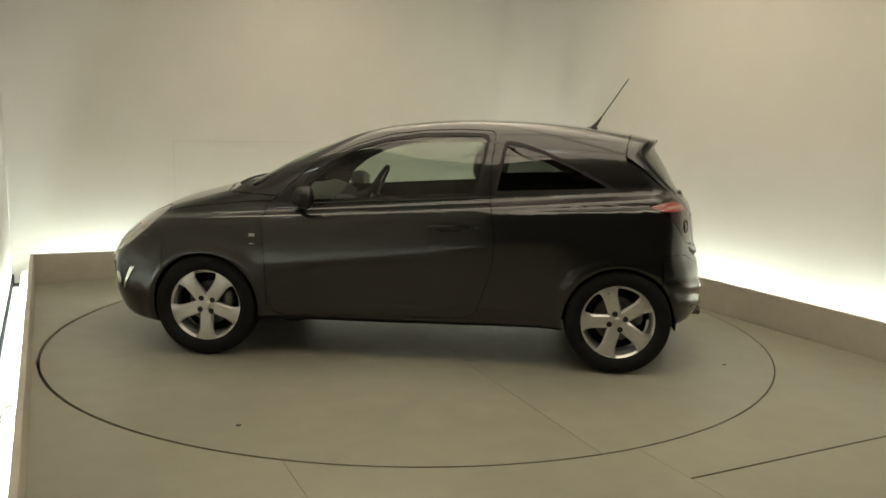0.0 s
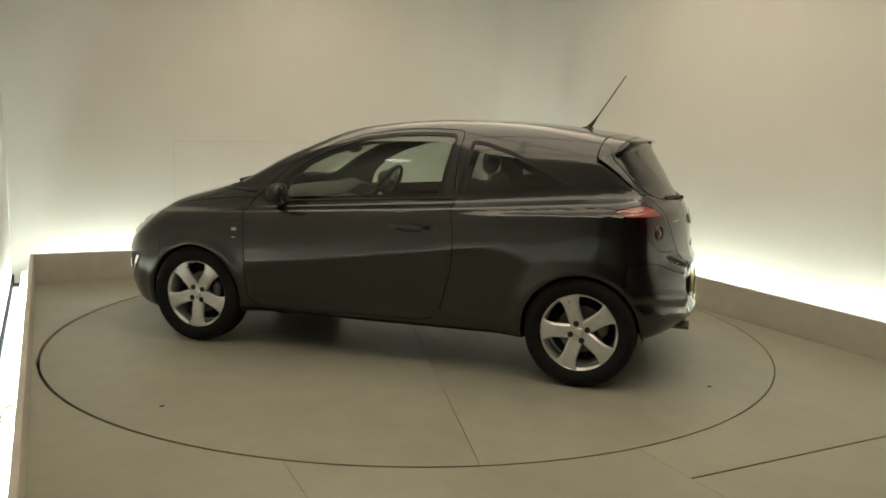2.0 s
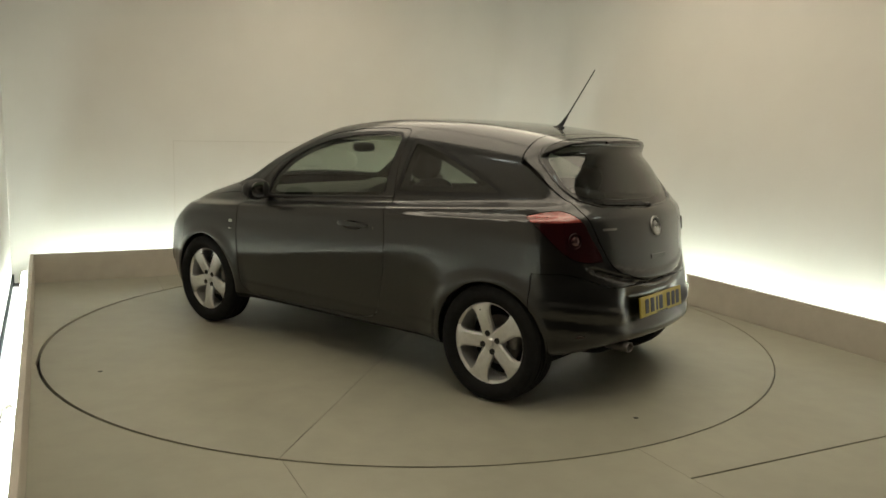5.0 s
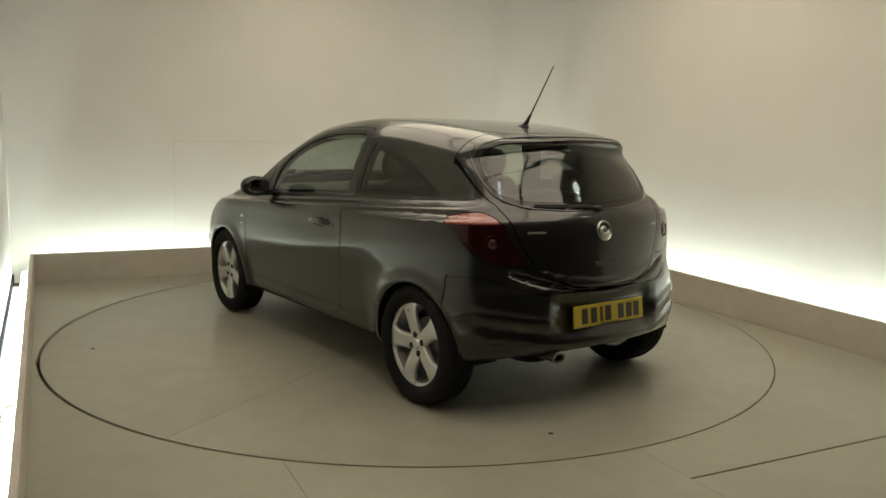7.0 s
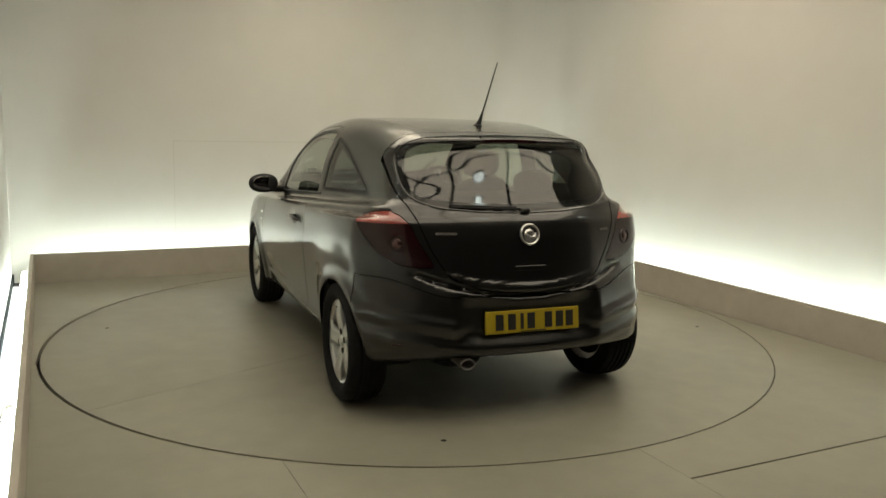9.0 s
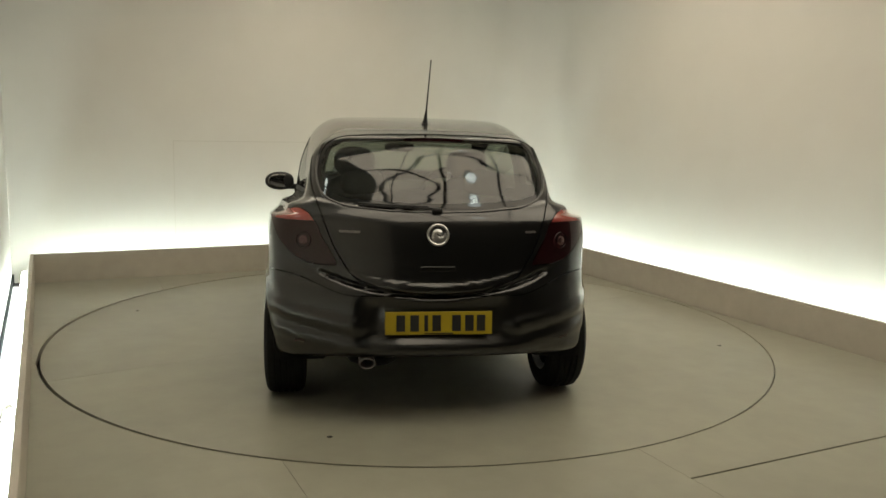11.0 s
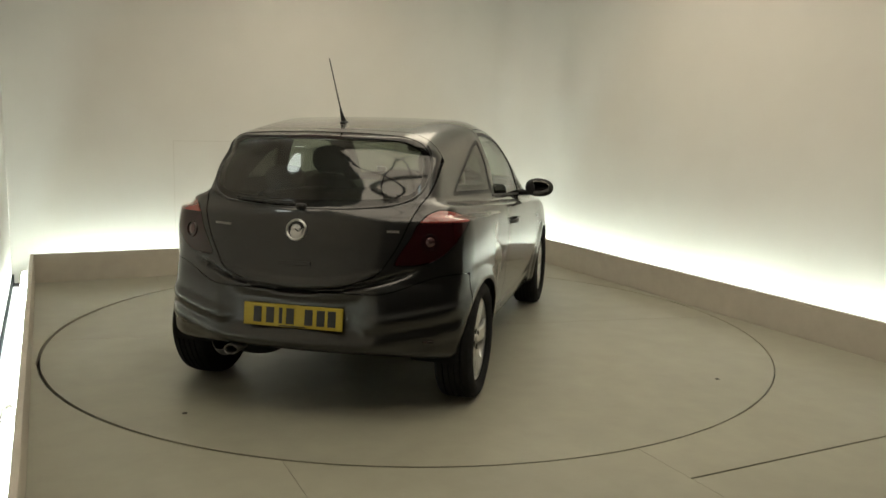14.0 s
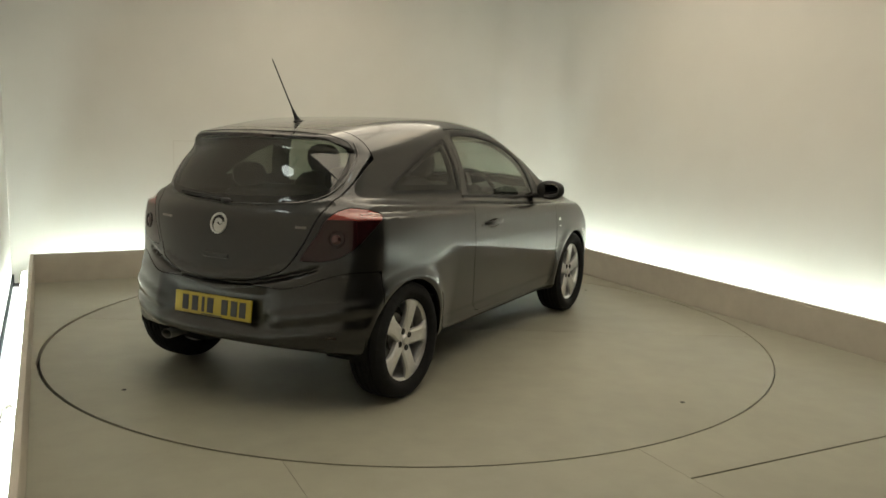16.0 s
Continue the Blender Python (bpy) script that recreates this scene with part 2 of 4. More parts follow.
def wall_washer(u, v, turn_deg):
    """An unseen softbox added under the ceiling, tilted to brighten a wall."""
    root = part("wall_washer", box(-0.5, 0.5, -0.24, 0.24, 0.0, 0.14, 0.01), TRAY)
    part("diffuser", box(-0.46, 0.46, -0.2, 0.2, -0.012, -0.002), WASH, root, "glowing warm diffuser")
    for x in (-0.4, 0.4):
        part("hanger", tube([(x, 0, 0.13), (x, 0.12, 0.35)], 0.01), STEEL, root, "thin steel hanger")
    root.matrix_world = ROOM @ pose(u, v, CEIL - 0.36, 0, 0, turn_deg) @ pose(0, 0, 0, 52, 0, 0)
    return tagged(root, "unseen softbox added under the ceiling to brighten the wall", "softbox", "softboxes washing the walls")


def dome_lamp(u, v, z):
    root = part("dome_lamp", lathe([(0.0, 0.0), (0.15, 0.0), (0.15, 0.05), (0.135, 0.055)], 40), TRAY, smooth=True)
    part("bulb_cover", lathe([(0.0, 0.10), (0.05, 0.097), (0.095, 0.08), (0.125, 0.05), (0.125, 0.03)], 40), LAMPGLOW, root, "bright white glowing cover", True)
    root.matrix_world = ROOM @ pose(u, v, z, -90, 0, 0)
    part("stem", tube([(0, 0, 0), (0, -(CEIL - z), 0)], 0.015), STEEL, root, "thin ceiling rod")
    return tagged(root, "round bright white lamp hanging under the ceiling", "ceiling lamp", "lamps on the ceiling")


def build_lights():
    for i in range(4):
        light_tube(1.18, ROOM @ pose(U0 + 0.75 + i * 1.27, V1 + 0.15, 0.05))
    for i in range(5):
        light_tube(1.18, ROOM @ pose(U1 + 0.15, 2.2 - i * 1.27, 0.05, 0, 0, 90))
    for i in range(7):
        light_tube(1.18, ROOM @ pose(U0 - 0.085, 2.2 - i * 1.27, 0.05, 0, 0, 90))
    for i in range(3):
        for j in range(4):
            light_panel(-1.25 + i * 1.35, 1.0 - j * 1.45, 1.27, 1.37)
    wall_washer(0.0, 1.8, 0)
    wall_washer(1.75, 0.0, -90)
    for u, v, z in LAMPS:
        dome_lamp(u, v, z)
    for p, q in (((-2.3, -1.5), (-0.2, -3.6)), ((-2.3, -3.4), (-0.3, -1.5))):
        beam = part("ceiling_beam", tube([(*p, CEIL - 0.2), (*q, CEIL - 0.2)], 0.016, 8), STEEL)
        beam.matrix_world = ROOM
        tagged(beam, "dark steel brace crossing under the ceiling lights", "beam", kind="structure")


LAMPS = ((0.0, -2.9, 3.0), (2.5, -2.85, 3.0), (-2.38, -1.2, 2.6))


def build_turntable():
    root = new("turntable")
    gap = 0.003
    for k, nm in enumerate(("half_disc", "half_disc")):
        pts = [(DISC * math.cos(a), gap / 2 + DISC * math.sin(a)) for a in np.linspace(0.0, math.pi, 90)]
        pts[0], pts[-1] = (DISC, gap / 2), (-DISC, gap / 2)
        bm = prism(pts, -0.035, 0.0)
        o = part(nm, bm, DISCM, root)
        o.rotation_euler = (0, 0, radians(117.5 + 180 * k))
    for x, y in ((0.6, 2.04), (-2.04, 0.6), (-0.6, -2.04), (2.04, -0.6)):
        part("bolt", lathe([(0.0, 0.0015), (0.011, 0.0015), (0.014, 0.0)], 12), DARK, root, "small dark bolt").matrix_basis = pose(x, y, 0.0005, 90, 0, 0)
    return tagged(root, "round beige painted turntable set flush in the floor", "turntable")


# ---- car: a smooth body surface, split into its panels ----
WB, TRACK, TYRE_R = 1.2555, 0.745, 0.315   # half wheelbase, half track, tyre radius


def table(points, n=600, blur=9):
    """A smooth curve through (position, value) pairs, as a dense table."""
    pts = sorted(points)
    x = np.array([p[0] for p in pts], float)
    y = np.array([p[1] for p in pts], float)
    m = np.gradient(y, x)
    xs = np.linspace(x[0], x[-1], n)
    i = np.clip(np.searchsorted(x, xs) - 1, 0, len(x) - 2)
    h = x[i + 1] - x[i]
    s = (xs - x[i]) / h
    ys = ((1 + 2 * s) * (1 - s) ** 2 * y[i] + s * (1 - s) ** 2 * h * m[i] + s * s * (3 - 2 * s) * y[i + 1] + s * s * (s - 1) * h * m[i + 1])
    pad = np.concatenate([np.full(blur, ys[0]), ys, np.full(blur, ys[-1])])
    ys2 = np.convolve(pad, np.ones(2 * blur + 1) / (2 * blur + 1), "valid")
    ys2[:blur], ys2[-blur:] = ys[:blur], ys[-blur:]
    return xs, ys2


TOP = table([(2.3, 0.50), (2.12, 0.65), (2.02, 0.735), (1.9, 0.812), (1.7, 0.903), (1.5, 0.966), (1.3, 1.018), (1.15, 1.054), (1.05, 1.098), (0.8, 1.232),
             (0.55, 1.333), (0.25, 1.426), (0.0, 1.463), (-0.3, 1.486), (-0.6, 1.484), (-0.9, 1.470), (-1.2, 1.440), (-1.45, 1.402), (-1.7, 1.352), (-2.1, 1.25)])
REAR = table([(0.0, -1.74), (0.2, -1.84), (0.28, -1.852), (0.4, -1.853), (0.52, -1.848), (0.6, -1.838), (0.645, -1.825), (0.68, -1.810), (0.75, -1.793),
              (0.85, -1.777), (0.93, -1.761), (1.0, -1.737), (1.05, -1.698), (1.1, -1.667), (1.2, -1.611), (1.3, -1.553), (1.335, -1.533), (1.355, -1.529), (1.375, -1.541), (1.395, -1.553), (1.42, -1.558), (1.6, -1.545)], n=1200, blur=6)
NOSE = table([(0.0, 1.86), (0.18, 1.97), (0.3, 2.04), (0.45, 2.08), (0.58, 2.07), (0.7, 2.02), (0.8, 1.93), (0.95, 1.72), (1.6, 0.9)])
PLAN = table([(2.3, 0.66), (1.9, 0.765), (1.6, 0.82), (1.2555, 0.842), (0.8, 0.842), (0.0, 0.848), (-0.8, 0.85), (-1.2555, 0.845), (-1.6, 0.805), (-1.9, 0.748), (-2.2, 0.7)])
SECT = table([(0.0, -0.13), (0.15, -0.06), (0.25, -0.03), (0.35, -0.017), (0.5, -0.004), (0.62, 0.0), (0.75, -0.003), (0.84, -0.013), (0.91, -0.022), (0.938, -0.032),
              (0.953, -0.040), (0.962, -0.066), (0.971, -0.096), (0.982, -0.112), (1.0, -0.120), (1.03, -0.127), (1.06, -0.131), (1.1, -0.138), (1.2, -0.158), (1.3, -0.195), (1.4, -0.245), (1.5, -0.31), (1.7, -0.45)], n=900, blur=5)
BELLY = table([(2.3, 0.22), (1.9, 0.19), (1.5, 0.18), (0.9, 0.222), (0.0, 0.232), (-0.9, 0.242), (-1.4, 0.262), (-1.65, 0.300), (-1.78, 0.325), (-2.2, 0.36)])


def step(a, b, x):
    s = np.clip((x - a) / (b - a), 0, 1)
    return s * s * (3 - 2 * s)


def smax(a, b, k):
    h = np.maximum(k - np.abs(a - b), 0) / k
    return np.maximum(a, b) + h * h * k / 4


def belt(x):
    return 0.985 - 0.072 * x


def half_width(x, z):
    zz = z - (belt(x) - 1.0) * step(0.45, 0.95, z)
    w = np.interp(x, *PLAN) + np.interp(zz, *SECT)
    up = step(0.95, 1.25, zz)
    w = w - up * (0.012 * np.clip((-0.55 - x) / 1.0, 0, 2) ** 1.4 + 0.035 * np.clip((x - 0.2) / 0.8, 0, 2))
    # haunch ledge that widens towards the tail lamps
    zh = 0.935 + 0.05 * (-0.7 - x)
    w = w - 0.068 * step(-0.42, -1.28, x) * step(zh + 0.008, zh + 0.032, z)
    # shoulder muscle towards the tail
    w = w + 0.006 * step(-0.5, -1.3, x) * np.exp(-((z - 0.90) / 0.07) ** 2)
    # door scallop below a rising crease
    zc = 0.515 + 0.165 * (0.9 - x)
    inside = step(1.0, 0.8, x) * step(-1.0, -0.7, x)
    fall = zc - z
    fall = 0.5 * (fall + np.sqrt(fall * fall + 0.02 ** 2))
    w = w - 0.11 * inside * np.clip(fall, 0, 0.5)
    # sill ledge under the door
    w = w + 0.005 * step(0.365, 0.335, z) * step(0.95, 0.8, x) * step(-0.95, -0.8, x)
    # bumper ledges run on round the corner
    for z0, deep in ((0.510, 0.013), (0.408, 0.011)):
        zr = z0 + 0.065 + 0.05 * np.clip(x + 1.62, -0.3, 0.4)
        w = w + deep * step(-1.56, -1.66, x) * step(zr + 0.028, zr - 0.020, z) * step(zr - 0.082, zr - 0.035, z)
    # wheel-arch lips
    for cx in (WB, -WB):
        r = np.hypot(x - cx, z - 0.315)
        w = w + 0.016 * np.exp(-((r - 0.355) / 0.045) ** 2) * step(0.75, 0.6, z)
    return w


def body_field(x, y, z):
    """Below zero inside the body."""
    ay = np.abs(y)
    side = ay - half_width(x, z)
    xs = x + 0.16 * ay ** 2 * step(0.1, 0.7, x)
    crown = 0.045 + 0.05 * step(0.9, 1.4, x) + 0.055 * step(-0.7, -1.5, x)
    top = (z - (np.interp(xs, *TOP) - crown * ay ** 2)) * 0.9
    rear = (np.interp(z + 0.24 * ay ** 2 * np.clip((z - 0.98) / 0.36, 0, 1), *REAR) + (0.34 + 0.06 * step(1.0, 0.6, z) + 0.20 * step(1.2, 1.4, z)) * ay ** 2.2 - x) * 0.9
    # lip under the rear window
    zg = 1.032 + 0.14 * ay ** 2
    rear = rear - 0.011 * step(zg + 0.002, zg - 0.012, z)
    # tailgate lower edge tucks in above the bumper, along a bowed line
    ze = 0.635 + 0.32 * ay ** 2
    rear = rear + 0.024 * np.exp(-((z - ze + 0.004) / 0.012) ** 2) * step(0.62, 0.5, ay)
    # shelf along the tailgate's lower lip
    zl = ze + 0.052
    rear = rear - 0.006 * step(zl + 0.012, zl - 0.008, z) * step(ze - 0.002, ze + 0.010, z) * step(0.48, 0.38, ay)
    # number plate recess in the middle of the bumper
    rear = rear + 0.036 * step(0.43, 0.275, ay) * step(0.37, 0.46, z) * step(0.68, 0.57, z)
    # two ledges on each bumper corner, falling towards the middle
    for z0, deep in ((0.510, 0.013), (0.408, 0.011)):
        zr = z0 + 0.16 * (ay - 0.4)
        rear = rear - deep * step(0.31, 0.42, ay) * step(zr + 0.028, zr - 0.020, z) * step(zr - 0.082, zr - 0.035, z)
    nose = (x - np.interp(z, *NOSE) + 0.465 * ay ** 2.4) * 0.9
    low = np.interp(x, *BELLY) - z
    f = smax(side, top, 0.11 + 0.035 * step(-0.2, -1.1, x))
    f = smax(f, rear, 0.10 - 0.075 * step(1.2, 1.36, z) * step(0.60, 0.45, ay))
    f = smax(f, nose, 0.16)
    return smax(f, low, 0.06)


def grad(P, e=1e-3):
    x, y, z = P.T
    return np.stack([(body_field(x + e, y, z) - body_field(x - e, y, z)), (body_field(x, y + e, z) - body_field(x, y - e, z)),
                     (body_field(x, y, z + e) - body_field(x, y, z - e))], -1) / (2 * e)


def surface(h=0.0175):
    """The body as a quad net on the zero level of the field."""
    gx = np.arange(-2.05, 2.25, h)
    gy = (np.arange(0, 112) - 55.5) * h
    gz = np.arange(0.1, 1.6, h)
    X, Y, Z = np.meshgrid(gx, gy, gz, indexing="ij")
    F = body_field(X.ravel(), Y.ravel(), Z.ravel()).reshape(X.shape)
    S = F < 0
    n = np.array(S.shape) - 1
    c = np.zeros(n, int)
    for i in (0, 1):
        for j in (0, 1):
            for k in (0, 1):
                c += S[i:i + n[0], j:j + n[1], k:k + n[2]]
    act = (c > 0) & (c < 8)
    ids = np.full(n, -1)
    idx = np.argwhere(act)
    ids[act] = np.arange(len(idx))
    P = np.stack([gx[idx[:, 0]], gy[idx[:, 1]], gz[idx[:, 2]]], -1) + h / 2
    for _ in range(8):
        g = grad(P)
        d = body_field(*P.T)[:, None] * g / np.maximum((g * g).sum(1), 0.2)[:, None]
        P = P - np.clip(d, -h, h)
    quads = []
    for ax in range(3):
        a = [slice(None)] * 3
        b = [slice(None)] * 3
        a[ax], b[ax] = slice(0, -1), slice(1, None)
        cr = np.argwhere(S[tuple(a)] != S[tuple(b)])
        o1, o2 = (ax + 1) % 3, (ax + 2) % 3
        cr = cr[(cr[:, o1] > 0) & (cr[:, o2] > 0) & (cr[:, o1] < S.shape[o1] - 1) & (cr[:, o2] < S.shape[o2] - 1)]
        inside = S[cr[:, 0], cr[:, 1], cr[:, 2]]
        q = []
        for d1, d2 in ((1, 1), (0, 1), (0, 0), (1, 0)):
            m = cr.copy()
            m[:, o1] -= d1
            m[:, o2] -= d2
            q.append(ids[m[:, 0], m[:, 1], m[:, 2]])
        q = np.stack(q, -1)
        q[~inside] = q[~inside][:, ::-1]
        quads.append(q)
    Q = np.concatenate(quads)
    T = np.concatenate([Q[:, [0, 1, 2]], Q[:, [0, 2, 3]]])
    # relax a little, then settle on the surface again
    for _ in range(2):
        acc, cnt = np.zeros_like(P), np.zeros(len(P))
        for i in range(4):
            np.add.at(acc, Q[:, i], P[Q[:, (i + 1) % 4]])
            np.add.at(cnt, Q[:, i], 1)
        P = 0.5 * P + 0.5 * acc / cnt[:, None]
        for _ in range(3):
            g = grad(P)
            P = P - np.clip(body_field(*P.T)[:, None] * g / np.maximum((g * g).sum(1), 0.2)[:, None], -h, h)
    return P, T


def split(M, phi):
    """Cut a triangle mesh where phi (one value per vertex) is zero: (inside, outside)."""
    P, T = M
    s = phi < 0
    k = s[T].sum(1)
    edges, extra = {}, []

    def cut(a, b):
        key = (a, b) if a < b else (b, a)
        if key not in edges:
            u = phi[key[0]] / (phi[key[0]] - phi[key[1]])
            extra.append(P[key[0]] + u * (P[key[1]] - P[key[0]]))
            edges[key] = len(P) + len(extra) - 1
        return edges[key]
    ins, outs = [], []
    for t in T[(k == 1) | (k == 2)]:
        flags = [bool(s[v]) for v in t]
        lone = flags.index(True) if sum(flags) == 1 else flags.index(False)
        a, b, c = int(t[lone]), int(t[(lone + 1) % 3]), int(t[(lone + 2) % 3])
        ab, ac = cut(a, b), cut(a, c)
        one, two = (ins, outs) if sum(flags) == 1 else (outs, ins)
        one.append((a, ab, ac))
        two.append((ab, b, c))
        two.append((ab, c, ac))
    P2 = np.concatenate([P, np.array(extra)]) if extra else P

    def pack(tris):
        tris = np.array(tris).reshape(-1, 3)
        used, inv = np.unique(tris, return_inverse=True)
        return P2[used], inv.reshape(-1, 3)
    return pack(np.concatenate([T[k == 3], np.array(ins, int).reshape(-1, 3)])), pack(np.concatenate([T[k == 0], np.array(outs, int).reshape(-1, 3)]))


def loop(points, n=8):
    """A closed smooth outline through the points."""
    p = np.array(points, float)
    out = []
    for i in range(len(p)):
        a, b, c, d = p[i - 1], p[i], p[(i + 1) % len(p)], p[(i + 2) % len(p)]
        for s in np.arange(n) / n:
            out.append(0.5 * (2 * b + (c - a) * s + (2 * a - 5 * b + 4 * c - d) * s * s + (3 * b - a - 3 * c + d) * s ** 3))
    return np.array(out)


def outline(u, v, poly):
    """Signed distance to an outline, below zero inside."""
    best = np.full(len(u), 1e9)
    inside = np.zeros(len(u), bool)
    q = np.roll(poly, -1, 0)
    for (ax, ay), (bx, by) in zip(poly, q):
        dx, dy = bx - ax, by - ay
        s = np.clip(((u - ax) * dx + (v - ay) * dy) / (dx * dx + dy * dy + 1e-12), 0, 1)
        best = np.minimum(best, np.hypot(u - ax - s * dx, v - ay - s * dy))
        hit = ((ay > v) != (by > v)) & (u < (bx - ax) * (v - ay) / (by - ay + 1e-12) + ax)
        inside ^= hit
    return np.where(inside, -best, best)


def round_poly(points, r=0.03):
    """A polygon with its corners rounded."""
    p = np.array(points, float)
    out = []
    for i in range(len(p)):
        a, b, c = p[i - 1], p[i], p[(i + 1) % len(p)]
        ra, rc = min(r, np.linalg.norm(a - b) / 2), min(r, np.linalg.norm(c - b) / 2)
        s0, s1 = b + (a - b) / np.linalg.norm(a - b) * ra, b + (c - b) / np.linalg.norm(c - b) * rc
        for t in np.linspace(0, 1, 5):
            out.append((1 - t) ** 2 * s0 + 2 * t * (1 - t) * b + t * t * s1)
    return np.array(out)


def skin(name, M, mat, parent, label="", sink=0.0, thick=0.0):
    """A piece of the body surface as an object, with the body's true normals."""
    P, T = M
    g = grad(P)
    N = g / np.linalg.norm(g, axis=1)[:, None]
    P = P - sink * N
    V, Fc = P, T
    if thick:
        n = len(P)
        e = np.concatenate([T[:, [0, 1]], T[:, [1, 2]], T[:, [2, 0]]])
        key = e[:, 0] * (n + 1) + e[:, 1]
        rim = e[~np.isin(key, e[:, 1] * (n + 1) + e[:, 0])]
        # rim vertices are doubled so that the edge stays crisp
        V = np.concatenate([P, P[rim[:, 0]], P[rim[:, 1]], P[rim[:, 1]] - thick * N[rim[:, 1]], P[rim[:, 0]] - thick * N[rim[:, 0]]])
        k = len(rim)
        a = n + np.arange(k)
        sides = np.stack([a + k, a, a + 3 * k, a + 2 * k], -1)
        Fc = np.concatenate([T, sides[:, [0, 1, 2]], sides[:, [0, 2, 3]]])
        d = P[rim[:, 1]] - P[rim[:, 0]]
        sn = np.cross(d, N[rim[:, 0]])
        sn = sn / np.maximum(np.linalg.norm(sn, axis=1), 1e-9)[:, None]
        N = np.concatenate([N, sn, sn, sn, sn])
    me = bpy.data.meshes.new(name)
    me.from_pydata(V.tolist(), [], Fc.tolist())
    me.polygons.foreach_set("use_smooth", [True] * len(me.polygons))
    me.normals_split_custom_set_from_vertices(N.tolist())
    me.materials.append(mat)
    ob = new(name, me)
    ob.parent = parent
    if label:
        tagged(ob, label)
    return ob


# outlines in side view (x, z)
DOOR_WINDOW = round_poly([(0.70, 0.955), (0.64, 1.10), (0.52, 1.205), (0.36, 1.285), (0.16, 1.345), (-0.06, 1.378), (-0.28, 1.388), (-0.45, 1.385), (-0.415, 1.20), (-0.385, 1.028)], 0.035)
QUARTER = round_poly([(-0.555, 1.365), (-0.65, 1.352), (-0.80, 1.305), (-1.0, 1.212), (-1.15, 1.135), (-1.245, 1.083), (-1.2, 1.074), (-0.485, 1.042)], 0.02)
DOOR = round_poly([(0.90, 0.93), (0.80, 1.02), (0.66, 1.155), (0.52, 1.245), (0.34, 1.325), (0.14, 1.385), (-0.08, 1.415), (-0.32, 1.425), (-0.50, 1.42),
                   (-0.475, 1.20), (-0.475, 1.02), (-0.51, 0.80), (-0.50, 0.62), (-0.44, 0.42), (-0.40, 0.315), (-0.30, 0.29), (0.80, 0.27), (0.87, 0.33), (0.875, 0.55)], 0.04)
MIRROR_PATCH = round_poly([(0.885, 0.945), (0.80, 1.01), (0.715, 1.085), (0.735, 0.955)], 0.015)
HEADLAMP = round_poly([(1.99, 0.62), (1.90, 0.735), (1.74, 0.845), (1.58, 0.905), (1.55, 0.885), (1.62, 0.79), (1.75, 0.68), (1.90, 0.60)], 0.04)
FOGLAMP = round_poly([(2.02, 0.50), (1.90, 0.545), (1.78, 0.56), (1.74, 0.50), (1.80, 0.40), (1.92, 0.34), (2.0, 0.36)], 0.04)
# outlines in rear view (y, z)
REAR_GLASS = round_poly([(0.0, 1.402), (0.25, 1.398), (0.46, 1.385), (0.545, 1.345), (0.578, 1.25), (0.580, 1.165), (0.548, 1.092), (0.44, 1.052), (0.22, 1.036), (0.0, 1.031),
                         (-0.22, 1.036), (-0.44, 1.052), (-0.548, 1.092), (-0.580, 1.165), (-0.578, 1.25), (-0.545, 1.345), (-0.46, 1.385), (-0.25, 1.398)], 0.05)
TAILGATE = round_poly([(0.0, 1.46), (0.46, 1.44), (0.588, 1.37), (0.615, 1.25), (0.612, 1.13), (0.565, 1.03), (0.50, 0.86), (0.41, 0.715), (0.22, 0.655), (0.0, 0.638),
                       (-0.22, 0.655), (-0.41, 0.715), (-0.50, 0.86), (-0.565, 1.03), (-0.612, 1.13), (-0.615, 1.25), (-0.588, 1.37), (-0.46, 1.44)], 0.05)
WINDSCREEN = round_poly([(0.0, 1.425), (0.45, 1.40), (0.55, 1.37), (0.60, 1.28), (0.66, 1.12), (0.69, 1.015), (0.4, 1.035), (0.0, 1.045),
                         (-0.4, 1.035), (-0.69, 1.015), (-0.66, 1.12), (-0.60, 1.28), (-0.55, 1.37), (-0.45, 1.40)], 0.04)
BONNET = round_poly([(0.0, 0.74), (0.45, 0.75), (0.60, 0.83), (0.70, 0.93), (0.72, 1.0), (0.4, 1.02), (0.0, 1.025), (-0.4, 1.02), (-0.72, 1.0), (-0.70, 0.93), (-0.60, 0.83), (-0.45, 0.75)], 0.05)
# tail lamp in unrolled view round the corner (|y| + x + 1.8, z)
TAIL_LAMP = round_poly([(0.715, 0.965), (0.80, 1.012), (0.90, 1.034), (1.02, 1.024), (1.15, 0.997), (1.06, 0.935), (0.97, 0.870), (0.88, 0.815), (0.80, 0.783), (0.70, 0.768), (0.545, 0.768), (0.62, 0.85), (0.68, 0.91)], 0.03)


